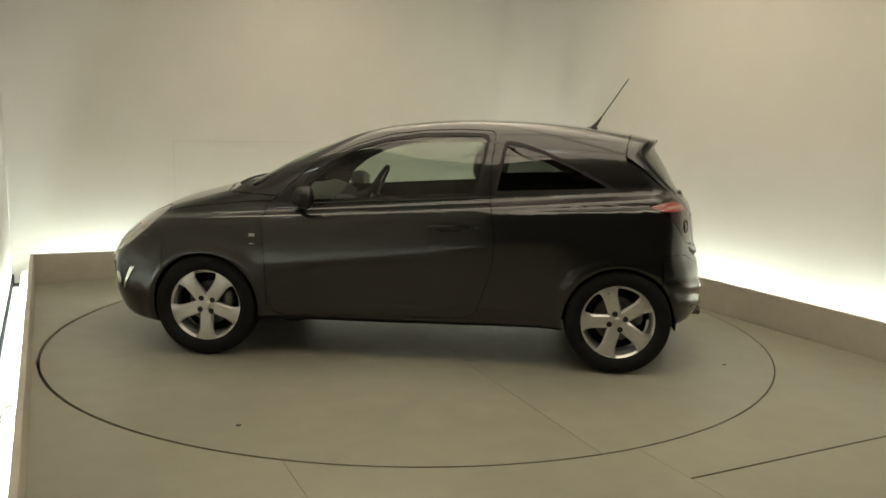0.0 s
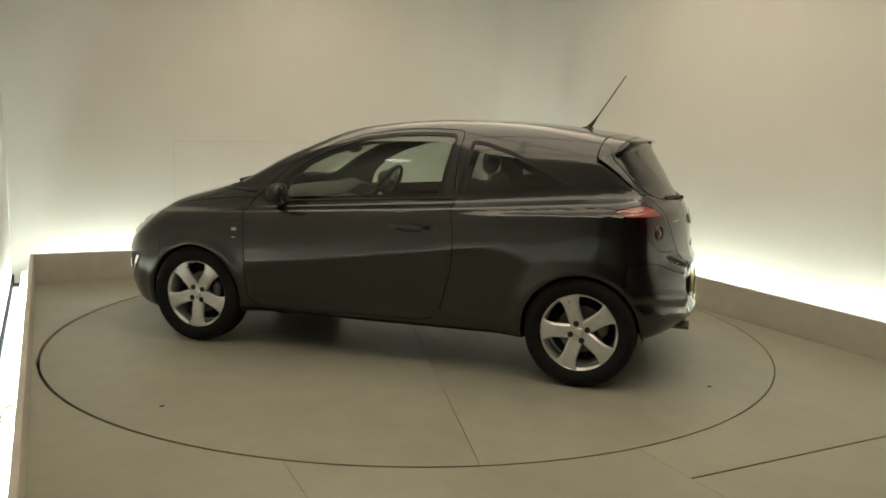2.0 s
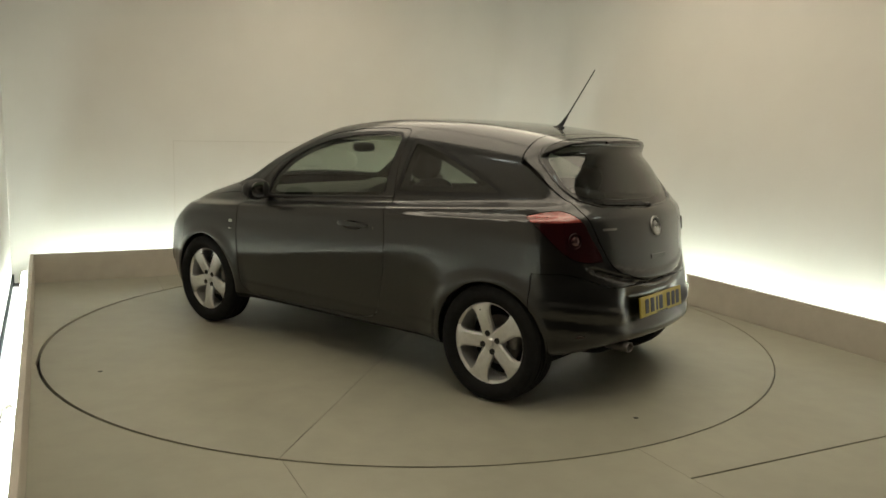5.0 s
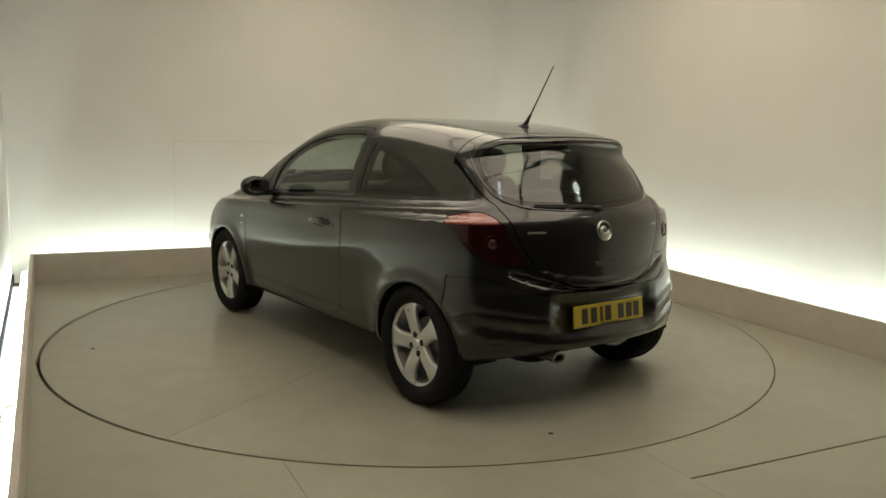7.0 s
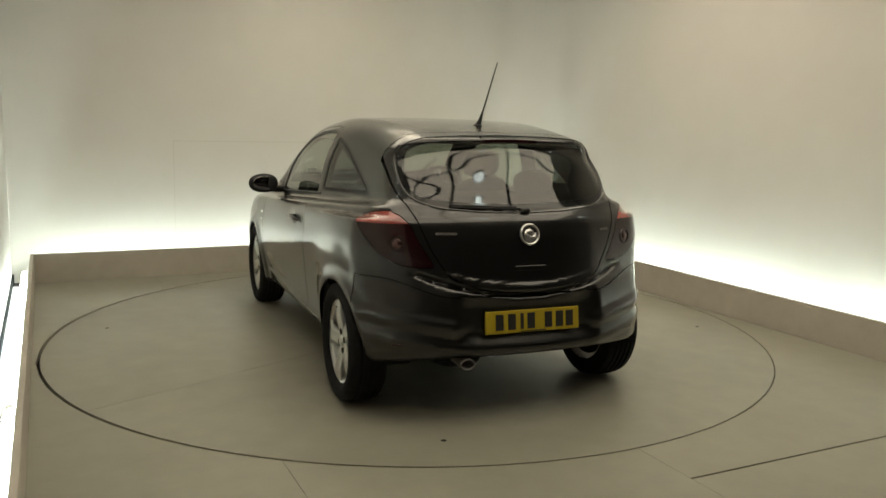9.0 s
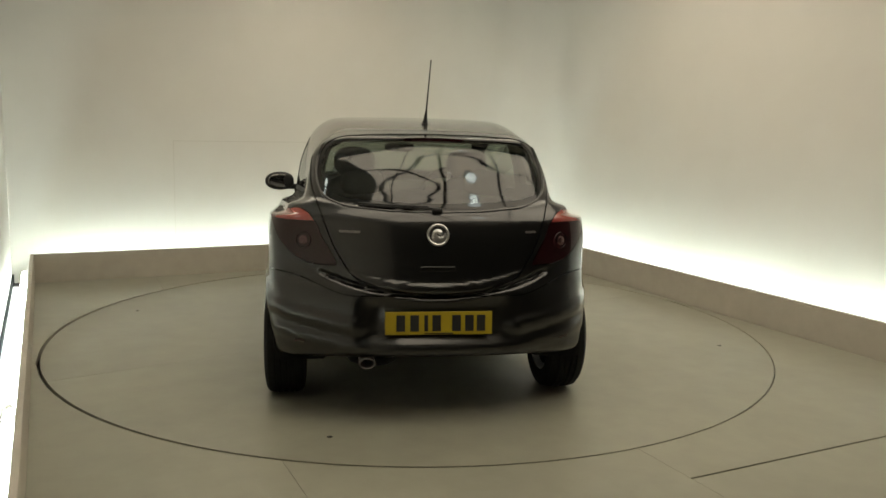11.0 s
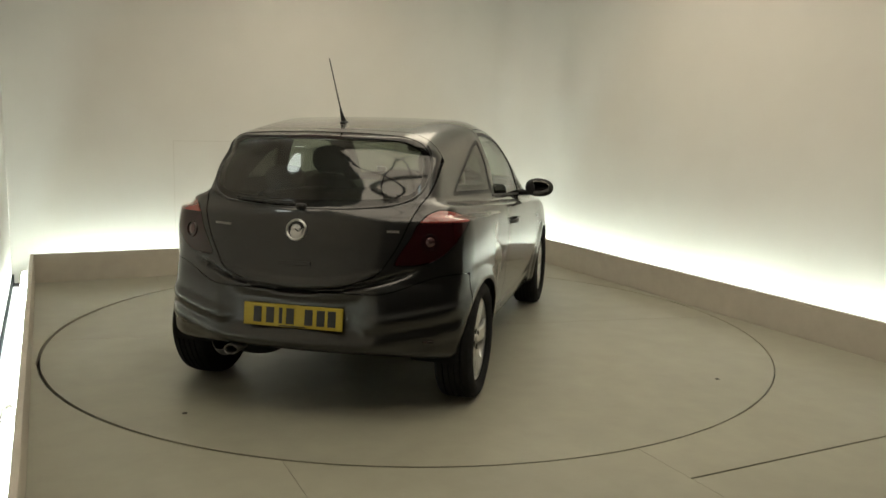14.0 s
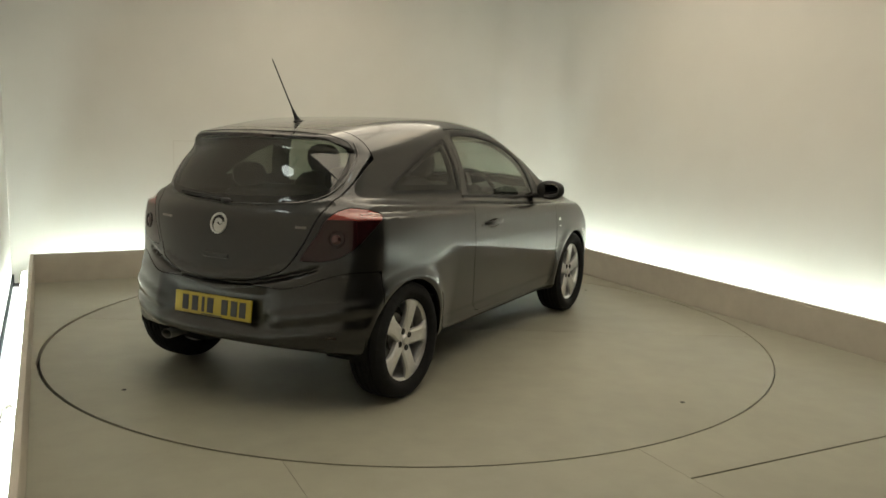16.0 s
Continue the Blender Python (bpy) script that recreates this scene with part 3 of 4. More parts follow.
def build_shell(car):
    M = surface()
    far = 9.0

    def only(mask, d):
        return np.where(mask, d, far)
    # wheel openings
    for cx in (WB, -WB):
        P = M[0]
        d = np.hypot(P[:, 0] - cx, P[:, 2] - 0.312) - 0.334
        M = split(M, only(np.abs(P[:, 1]) > 0.5, d))[1]
    whole = M

    def take(mask, uv, poly, gap=0.002, limit=None):
        nonlocal M
        P = M[0]
        d = only(mask(P), outline(*uv(P), poly))
        if limit:
            d = np.maximum(d, limit(P))
        if gap:
            strip, rest = split(M, d - gap)
            e = only(mask(strip[0]), outline(*uv(strip[0]), poly))
            inner = split(strip, (np.maximum(e, limit(strip[0])) if limit else e) + gap)[0]
        else:
            inner, rest = split(M, d)
        M = rest
        return inner
    side = lambda P: (P[:, 0], P[:, 2])
    back = lambda P: (P[:, 1], P[:, 2])
    lamp = lambda P: (np.abs(P[:, 1]) + P[:, 0] + 1.8, P[:, 2])
    obs = {}
    # rear
    for s in (1, -1):
        inner = take(lambda P: (P[:, 1] * s > 0.3) & (P[:, 0] < -1.0), lamp, TAIL_LAMP)
        upper, lower = split(inner, 0.976 - inner[0][:, 2])
        ob = skin("tail_lamp", lower, RED, car, "dark red tail lamp lens", 0.0, 0.02)
        skin("upper_lens", upper, REDPALE, ob, "paler red upper lens", 0.0, 0.02)
    glass = take(lambda P: (P[:, 0] < -1.25), back, REAR_GLASS, gap=0.0)
    gate = take(lambda P: (P[:, 0] < -1.2) & (P[:, 2] > 0.6), back, TAILGATE, gap=0.0035, limit=lambda P: P[:, 0] + 1.37 - 0.25 * P[:, 1] ** 2)
    gate = skin("tailgate", gate, PAINT, car, "dark grey metallic tailgate", 0.0, 0.015)
    obs["gate"] = gate
    d = outline(*back(glass[0]), REAR_GLASS)
    # border is wider at the foot, and at the top to paint the spoiler's shade
    pane, border = split(glass, d + 0.020 + 0.018 * step(1.12, 1.06, glass[0][:, 2]) + 0.014 * step(1.33, 1.37, glass[0][:, 2]))
    skin("rear_window", pane, PRIVACY, gate, "tinted rear window", 0.004)
    skin("window_border", border, GLOSSBLACK, gate, "black ceramic window border, its top also painting the spoiler's shade", 0.003, 0.01)
    # sides
    for s in (1, -1):
        m = lambda P: (P[:, 1] * s > 0.35)
        win = take(m, side, DOOR_WINDOW, gap=0.0)
        door = take(m, side, DOOR, gap=0.0022)
        mp, door = split(door, only(m(door[0]), outline(*side(door[0]), MIRROR_PATCH)))
        frame_d = outline(*side(door[0]), DOOR_WINDOW)
        frame_p, door = split(door, np.where(door[0][:, 2] > 0.9, frame_d - 0.016, far))
        ob = skin("door", door, PAINT, car, "dark grey metallic passenger door" if s > 0 else "dark grey metallic driver's door", 0.0, 0.02)
        skin("window_frame", frame_p, TRIM, ob, "black rubber window surround", 0.002, 0.015)
        skin("mirror_base", mp, TRIM, ob, "black triangular mirror base", 0.001, 0.01)
        skin("door_window", win, GLASS, ob, "clear door window", 0.006)
        obs["door", s] = ob
        qw = take(lambda P: m(P) & (P[:, 0] < -0.3), side, QUARTER, gap=0.0)
        pane, border = split(qw, outline(*side(qw[0]), QUARTER) + 0.022)
        ob = skin("quarter_window", pane, QUARTERG, car, "tinted rear quarter window", 0.004)
        skin("window_border", border, TRIM, ob, "black window border", 0.002, 0.01)
    ws = take(lambda P: (P[:, 0] > 0.0) & (P[:, 0] < 1.3), back, WINDSCREEN, gap=0.0)
    pane, border = split(ws, outline(*back(ws[0]), WINDSCREEN) + 0.03)
    ob = skin("windscreen", pane, GLASS, car, "clear laminated windscreen", 0.004)
    skin("window_border", border, TRIM, ob, "black windscreen border", 0.002, 0.01)
    # front lamps, bonnet, bumpers
    for s in (1, -1):
        inner = take(lambda P: (P[:, 1] * s > 0.3) & (P[:, 0] > 1.3), side, HEADLAMP)
        skin("headlamp", inner, LENS, car, "clear headlamp with bright reflectors", 0.0, 0.03)
        inner = take(lambda P: (P[:, 1] * s > 0.3) & (P[:, 0] > 1.3), side, FOGLAMP)
        fog = skin("fog_lamp_bezel", inner, TRIM, car, "black fog lamp recess", 0.012, 0.02)
        obs["fog", s] = fog
    bon = take(lambda P: (P[:, 0] > 0.8), back, BONNET)
    skin("bonnet", bon, PAINT, car, "dark grey metallic bonnet", 0.0, 0.02)
    # front bumper: ahead of the arch, below the lamps
    P = M[0]
    db = np.maximum(np.maximum(1.52 - P[:, 0], P[:, 2] - 0.735), -far)
    strip, rest = split(M, db - 0.0012)
    strip = split(strip, np.maximum(1.52 - strip[0][:, 0], strip[0][:, 2] - 0.735) + 0.0012)[0]
    skin("front_bumper", strip, PAINT, car, "dark grey front bumper", 0.0, 0.02)
    M = rest
    P = M[0]
    zb = lambda P: np.maximum(P[:, 2] - (0.63 + 0.09 * step(0.4, 0.75, np.abs(P[:, 1]))), P[:, 0] + 1.50)
    strip, rest = split(M, zb(P) - 0.0025)
    strip = split(strip, zb(strip[0]) + 0.0025)[0]
    bumper = skin("rear_bumper", strip, PAINT, car, "dark grey rear bumper", 0.0, 0.02)
    obs["bumper"] = bumper
    M = rest
    # underside apart from the painted shell
    under, M = split(M, M[0][:, 2] - 0.262)
    skin("underbody", under, LINER, car, "black underbody and sills", 0.0)
    skin("body", M, PAINT, car, "dark grey metallic steel body shell", 0.0, 0.02)
    # inner shell, seen through the joints and windows
    L = whole
    P = L[0]
    cuts = [((P[:, 1] > 0.35), side(P), DOOR_WINDOW), ((P[:, 1] < -0.35), side(P), DOOR_WINDOW),
            ((P[:, 1] > 0.35) & (P[:, 0] < -0.3), side(P), QUARTER), ((P[:, 1] < -0.35) & (P[:, 0] < -0.3), side(P), QUARTER),
            ((P[:, 0] < -1.25), back(P), REAR_GLASS), ((P[:, 0] > 0) & (P[:, 0] < 1.3), back(P), WINDSCREEN)]
    d = np.full(len(P), far)
    for mask, uv, poly in cuts:
        d = np.minimum(d, only(mask, outline(*uv, poly) + (0.055 if poly is QUARTER else 0.022)))
    L = split(L, d)[1]
    roof, rest = split(L, 1.36 - L[0][:, 2])
    skin("headlining", roof, LINING, car, "pale grey cloth headlining", 0.03)
    skin("inner_shell", rest, LINER, car, "dark inner trim", 0.028)
    return obs


def build_wheel(side, lean=0.0):
    """A wheel in its own space, the outer face towards +y (side 1) or -y."""
    s = side
    rim = part("wheel", lathe([(r * 1.045, o) for r, o in ((0.205, -0.09), (0.212, -0.085), (0.205, -0.07), (0.19, -0.02), (0.19, 0.03), (0.198, 0.06), (0.208, 0.068), (0.216, 0.074), (0.219, 0.070),
                                                             (0.216, 0.062), (0.204, 0.05), (0.196, 0.02), (0.196, -0.03), (0.209, -0.08))], 72, True), ALLOY, smooth=True)
    prof = [(0.214, -0.085), (0.232, -0.097), (0.262, -0.103), (0.292, -0.096), (0.308, -0.082), (0.313, -0.06), (0.315, -0.03)]
    for y in (-0.045, -0.015, 0.015, 0.045):
        prof += [(0.315, y - 0.005), (0.307, y - 0.004), (0.307, y + 0.004), (0.315, y + 0.005)]
    prof = prof[:6] + sorted(prof[6:], key=lambda p: p[1]) + [(0.313, 0.06), (0.308, 0.082), (0.292, 0.096), (0.262, 0.103), (0.236, 0.093), (0.219, 0.075)]
    part("tyre", lathe(prof, 80), TYRE, rim, "black rubber tyre", True)
    part("brake_disc", lathe([(0.0, 0.0), (0.06, 0.002), (0.07, -0.02), (0.135, -0.02), (0.135, -0.04), (0.0, -0.04)], 48), IRON, rim, "grey iron brake disc", True)
    part("backing", lathe([(0.0, -0.05), (0.188, -0.05), (0.188, -0.06), (0.0, -0.06)], 40), LINER, rim, "dark brake backplate")
    bm = bmesh.new()
    rows = []
    for r, w, y, d in ((0.03, 0.036, 0.058, 0.03), (0.065, 0.040, 0.066, 0.03), (0.105, 0.040, 0.073, 0.028), (0.145, 0.042, 0.076, 0.024), (0.178, 0.052, 0.076, 0.02), (0.204, 0.078, 0.072, 0.02)):
        ring = []
        for a, b in ((-1, -d), (-1, -0.008), (-0.72, 0.0), (-0.12, -0.002), (0.12, -0.002), (0.72, 0.0), (1, -0.008), (1, -d)):
            ring.append(bm.verts.new((w * a, y + b, r * 1.045)))
        rows.append(ring)
    for a, b in zip(rows, rows[1:]):
        for j in range(len(a) - 1):
            bm.faces.new((a[j], a[j + 1], b[j + 1], b[j]))
    bmesh.ops.recalc_face_normals(bm, faces=bm.faces)
    spoke = part("spoke", bm, ALLOY, rim, smooth=True)
    first = (math.pi if s > 0 else 0) + lean
    spoke.rotation_euler = (0, first, 0)
    for i in range(1, 5):
        o = new("spoke", spoke.data)
        o.parent = rim
        o.rotation_euler = (0, 2 * math.pi * i / 5 + first, 0)
    part("hub_cap", lathe([(0.0, 0.074), (0.020, 0.073), (0.026, 0.067), (0.029, 0.062), (0.058, 0.060), (0.066, 0.05), (0.066, 0.0)], 40), ALLOY, rim, "silver hub with a round cap", True)
    for i in range(4):
        a = 2 * math.pi * (i + 0.42) / 4 + first
        o = part("wheel_bolt", lathe([(0.0, 0.064), (0.008, 0.064), (0.009, 0.066), (0.016, 0.066), (0.017, 0.064), (0.017, 0.04)], 14), DARK, rim, "dark recessed wheel bolt")
        o.location = (0.050 * math.sin(a), 0, 0.050 * math.cos(a))
    part("valve", tube([(0.185 * math.sin(0.35), 0.062, 0.185 * math.cos(0.35)), (0.180 * math.sin(0.35), 0.078, 0.180 * math.cos(0.35))], 0.004, 8), DARK, rim, "small black tyre valve")
    part("brake_caliper", blob((0.03, 0.03, 0.055), pose(-0.125, 0.005, 0.03), 3), IRON, rim, "grey brake caliper", True)
    if s < 0:
        for o in (rim,):
            o.rotation_euler = (0, 0, math.pi)
    return rim


def build_car():
    car = new("car")
    tagged(car, "dark grey three-door hatchback parked on the round turntable", "car")
    obs = build_shell(car)
    for cx in (WB, -WB):
        for s in (1, -1):
            w = build_wheel(s, radians(-18) if cx < 0 else 0.0)
            w.parent = car
            w.location = (cx, s * TRACK, TYRE_R)
            arch = lathe([(0.345, 0.0), (0.345, 0.24), (0.30, 0.27), (0.05, 0.27)], 48)
            bmesh.ops.delete(arch, geom=[v for v in arch.verts if v.co.z < -0.06], context="VERTS")
            part("wheel_arch", arch, LINER, car, "black wheel arch liner", True).matrix_basis = \
                pose(cx, s * 0.79, 0.312, 0, 0, 0 if s < 0 else 180)
    return car, obs


# ---- car: fittings ----
def on_side(x, z, s=1):
    """Half width of the body at (x, z)."""
    lo, hi = 0.2, 1.0
    for _ in range(40):
        m = (lo + hi) / 2
        v = body_field(np.array([x]), np.array([m]), np.array([z]))[0]
        lo, hi = (m, hi) if v < 0 else (lo, m)
    return s * lo


def on_end(y, z, sign=-1):
    """x of the body's rear (or front) face at (y, z)."""
    lo, hi = 0.9, 2.3
    for _ in range(40):
        m = (lo + hi) / 2
        v = body_field(np.array([sign * m]), np.array([y]), np.array([z]))[0]
        lo, hi = (m, hi) if v < 0 else (lo, m)
    return sign * lo


def on_top(x, y):
    lo, hi = 0.5, 1.7
    for _ in range(40):
        m = (lo + hi) / 2
        v = body_field(np.array([x]), np.array([y]), np.array([m]))[0]
        lo, hi = (m, hi) if v < 0 else (lo, m)
    return lo


def normal_at(p):
    g = grad(np.array([p]))[0]
    return Vector(g).normalized()


def facing(p, up=(0, 0, 1), lift=0.0):
    """A pose at p whose z axis is the body's normal there and whose y axis leans to up."""
    n = normal_at(p)
    y = (Vector(up) - Vector(up).dot(n) * n).normalized()
    x = y.cross(n)
    m = Matrix((x, y, n)).transposed().to_4x4()
    return Matrix.Translation(Vector(p) + lift * n) @ m


def sheet(rows, closed=False):
    """A quad sheet through rows of points."""
    bm = bmesh.new()
    vs = [[bm.verts.new(p) for p in r] for r in rows]
    for a, b in zip(vs, vs[1:]):
        k = len(a)
        for j in range(k if closed else k - 1):
            bm.faces.new((a[j], a[(j + 1) % k], b[(j + 1) % k], b[j]))
    if closed:
        bm.faces.new(vs[0][::-1])
        bm.faces.new(vs[-1])
    bmesh.ops.recalc_face_normals(bm, faces=bm.faces)
    return bm


def blob(size, m=None, n=2.6, seg=20, ring=12):
    """A rounded block (superellipsoid) of the given half sizes."""
    bm = bmesh.new()
    bmesh.ops.create_uvsphere(bm, u_segments=seg, v_segments=ring, radius=1)
    for v in bm.verts:
        d = v.co.normalized()
        k = (abs(d.x) ** n + abs(d.y) ** n + abs(d.z) ** n) ** (-1 / n)
        v.co = Vector((d.x * k * size[0], d.y * k * size[1], d.z * k * size[2]))
    if m is not None:
        bmesh.ops.transform(bm, matrix=m, verts=bm.verts)
    return bm


def build_spoiler(gate):
    bl = []
    for y in np.linspace(-0.15, 0.15, 9):
        z = 1.376 - 0.2 * y * y
        x = on_end(y, z)
        bl.append([(x + 0.01, y, z + 0.009), (x - 0.004, y, z + 0.008), (x - 0.004, y, z - 0.008), (x + 0.012, y, z - 0.009)])
    part("brake_light", sheet(bl, True), RED, gate, "slim dark red brake light")
    # rounded bead of painted steel round the sides and foot of the rear window
    half = sorted([(y, z) for y, z in REAR_GLASS if z < 1.34 and y >= 0], key=lambda p: -math.atan2(p[1] - 1.2, p[0]))
    path = half + [(-y, z) for y, z in half[::-1]]
    pts = [(on_end(y * 1.012, 1.2 + (z - 1.2) * 1.03) - 0.0005, y * 1.012, 1.2 + (z - 1.2) * 1.03) for y, z in path]
    keep = [pts[0]]
    for p in pts[1:]:
        if (Vector(p) - Vector(keep[-1])).length > 0.012:
            keep.append(p)
    part("window_bead", tube(keep, 0.0055, 8), PAINT, gate, "painted bead round the rear window", True)


def build_mirror(door, s):
    bm = blob((0.085, 0.105, 0.068), None, 2.4, 28, 16)
    for v in bm.verts:
        if v.co.x < 0:
            v.co.x *= 0.35
        v.co.x -= 0.25 * abs(v.co.y) * (v.co.y > 0)
        v.co.z *= 1 - 0.9 * max(0.0, v.co.y)
        v.co.y *= s
    bmesh.ops.recalc_face_normals(bm, faces=bm.faces)
    bmesh.ops.translate(bm, vec=(0.60, s * 0.885, 1.005), verts=bm.verts)
    mir = part("door_mirror", bm, TRIM, door, "dark grey door mirror", True)
    g = blob((0.004, 0.083, 0.05), pose(0.566, s * 0.885, 1.005, 0, 0, s * 16), 2.6)
    part("mirror_glass", g, SILVERED, mir, "silvered mirror glass", True)
    y0 = on_side(0.70, 0.965)
    part("mirror_arm", tube([(0.72, s * (y0 - 0.01), 0.955), (0.67, s * (y0 + 0.03), 0.955), (0.63, s * 0.85, 0.965)], 0.022, 12), TRIM, mir, "black mirror arm", True)


def build_handle(door, s):
    z = 0.846
    # black patch over the door skin paints the shade behind the handle
    rec = []
    for x in np.linspace(-0.325, -0.15, 13):
        q = (x + 0.2375) / 0.0875
        rec.append([(x, s * (on_side(x, z + dz * math.sqrt(max(0.02, 1 - q * q))) + 0.0015), z + dz * math.sqrt(max(0.02, 1 - q * q))) for dz in (-0.027, -0.013, 0.0, 0.013, 0.027)])
    part("recess_shade", sheet(rec), GLOSSBLACK, door, "black patch painting the shade of the handle recess", True)
    bar = []
    for x in np.linspace(-0.37, -0.11, 15):
        q = abs((x + 0.24) / 0.13)
        lift = 0.004 + 0.034 * (1 - q ** 4)
        zz = z + 0.012 - 0.006 * q * q
        y = on_side(x, zz)
        hh = 0.014 * (1 - 0.35 * q * q)
        bar.append([(x, s * (y + lift - 0.012), zz - hh), (x, s * (y + lift - 0.002), zz - hh), (x, s * (y + lift), zz), (x, s * (y + lift - 0.003), zz + hh), (x, s * (y + lift - 0.014), zz + hh)])
    part("door_handle", sheet(bar, True), PAINT, door, "dark grey door handle", True)
    lock = part("lock_cylinder", lathe([(0.0, 0.004), (0.010, 0.004), (0.012, 0.0)], 16), PAINT, door, "round key lock", True)
    lock.matrix_basis = pose(-0.405, s * (on_side(-0.405, z)), z, 0, 0, 0 if s > 0 else 180)


def build_fittings(car, shell):
    gate, bumper = shell["gate"], shell["bumper"]
    build_spoiler(gate)
    for s in (1, -1):
        build_mirror(shell["door", s], s)
        build_handle(shell["door", s], s)
        # waist strip under the window
        rows = []
        for x in np.linspace(0.70, -0.47, 30):
            z = 0.953 + (0.70 - x) * 0.0655 - 0.006
            y = on_side(x, z)
            rows.append([(x, s * (y + 0.001), z - 0.007), (x, s * (y + 0.006), z - 0.004), (x, s * (y + 0.006), z + 0.004), (x, s * (y - 0.003), z + 0.008)])
        part("waist_strip", sheet(rows, True), TRIM, shell["door", s], "black rubber waist strip", True)
        # fender badges: two plain chrome bars
        for z, w, h in ((0.764, 0.036, 0.019), (0.712, 0.03, 0.006)):
            p = (0.955, on_side(0.955, z, s), z)
            part("fender_badge", box(-w / 2, w / 2, -h / 2, h / 2, 0, 0.003, 0.0012), DULL, car, "small chrome badge").matrix_basis = facing(p)
        # bright blade in the fog lamp recess
        rows = []
        for k in np.linspace(0, 1, 12):
            z = 0.385 + 0.15 * k
            x = 1.815 - 0.085 * k ** 1.6 - 0.01 * math.sin(math.pi * k)
            y = on_side(x, z)
            w = 0.006 + 0.011 * k
            rows.append([(x - w, s * (on_side(x - w, z) - 0.004), z), (x - w, s * (on_side(x - w, z) + 0.006), z), (x + w, s * (on_side(x + w, z) + 0.006), z), (x + w, s * (on_side(x + w, z) - 0.004), z)])
        part("fog_blade", sheet(rows, True), CHROME, shell["fog", s], "bright chrome blade", True)
        fp = (1.88, on_side(1.88, 0.44, s), 0.44)
        part("fog_lamp", lathe([(0.0, 0.006), (0.02, 0.005), (0.036, 0.0), (0.04, -0.004)], 24), LENS, shell["fog", s], "round fog lamp", True).matrix_basis = facing(fp, lift=-0.004) @ pose(0, 0, 0, 90, 0, 0)
        # clear round reflector in the tail lamp
        y = 0.645
        x = on_end(y, 0.882)
        part("reversing_lens", lathe([(0.0, 0.005), (0.014, 0.004), (0.023, 0.0), (0.025, -0.006)], 24), SMOKED, car, "round clear reversing lens", True).matrix_basis = facing((x, s * y, 0.882), lift=0.001) @ pose(0, 0, 0, 90, 0, 0)
        ring = part("lamp_ring", lathe([(0.034, -0.002), (0.036, 0.004), (0.041, 0.004), (0.043, -0.002)], 32), RED, car, "raised dark red lens ring", True)
        ring.matrix_basis = facing((x, s * y, 0.882), lift=0.001) @ pose(0, 0, 0, 90, 0, 0)
        # low reflector on the bumper corner
        y = 0.66
        p = (on_end(y, 0.40), s * y, 0.40)
        part("rear_reflector", box(-0.028, 0.028, -0.007, 0.007, 0, 0.003, 0.001), RED, bumper, "slim dark red reflector").matrix_basis = facing(p)
    # number plate with plain bars for its characters
    px = on_end(0.0, 0.505) - 0.014
    tilt = 7
    pm = pose(px, -0.005, 0.505, 0, tilt, 0)
    plate = part("number_plate", box(-0.005, 0.004, -0.26, 0.26, -0.0555, 0.0555, 0.003), YELLOW, bumper, "yellow reflective number plate")
    plate.matrix_basis = pm
    xs = [0.185, 0.118, 0.062, 0.012, -0.085, -0.148, -0.205]
    for i, y in enumerate(xs):
        w = 0.021 if i != 2 else 0.009
        part("plate_bar", box(-0.0075, -0.0045, y - w, y + w, -0.039, 0.039, 0.001), INK, plate, "plain dark bar")
    part("plate_line", box(-0.0075, -0.0045, -0.07, 0.07, -0.052, -0.047), INK, plate, "thin dark line")
    # round emblem: chrome ring and a plain curved blade
    ex = on_end(0.0, 0.925)
    em = facing((ex, 0.0, 0.925), lift=0.002)
    ring = part("emblem", lathe([(0.043, 0.0), (0.044, 0.005), (0.049, 0.008), (0.054, 0.005), (0.055, 0.0)], 48), DULL, gate, "round chrome emblem", True)
    ring.matrix_basis = em @ pose(0, 0, 0, 90, 0, 0)
    part("emblem_disc", lathe([(0.0, 0.002), (0.044, 0.001), (0.044, -0.002)], 40), TRIM, ring, "dark emblem ground", True)
    bl = []
    for k in np.linspace(0, 1, 12):
        a = radians(200 - 215 * k)
        r = 0.016 + 0.018 * k
        w = 0.02 * math.sin(math.pi * (0.12 + 0.8 * k))
        c = Vector((math.cos(a) * r, 0, math.sin(a) * r))
        d = Vector((math.cos(a), 0, math.sin(a)))
        bl.append([tuple(c - d * w + Vector((0, 0.002, 0))), tuple(c + Vector((0, 0.007, 0))), tuple(c + d * w + Vector((0, 0.002, 0)))])
    part("emblem_blade", sheet(bl), DULL, ring, "plain chrome blade", True)
    part("emblem_blade", sheet([[(-0.7 * x, y, -0.62 * z) for x, y, z in row] for row in bl]), DULL, ring, "plain chrome blade", True)
    for y, w in ((0.422, 0.052), (-0.472, 0.03)):
        p = (on_end(y, 0.932), y, 0.932)
        part("name_badge", box(-w, w, -0.006, 0.006, 0, 0.003, 0.001), IRON, gate, "slim chrome badge").matrix_basis = facing(p)
    gp = (on_end(0.0, 0.765), 0.0, 0.765)
    part("gate_handle", box(-0.085, 0.085, -0.014, 0.010, -0.004, 0.004, 0.003), PAINT, gate, "dark grey gate handle").matrix_basis = facing(gp)
    # wiper
    rows = [(on_end(y, 1.044 + 0.03 * y) - 0.014, y, 1.044 + 0.03 * y) for y in np.linspace(0.0, 0.38, 10)]
    wiper = part("rear_wiper", tube(rows, 0.0065, 8, 0.5), TRIM, gate, "black rear wiper", True)
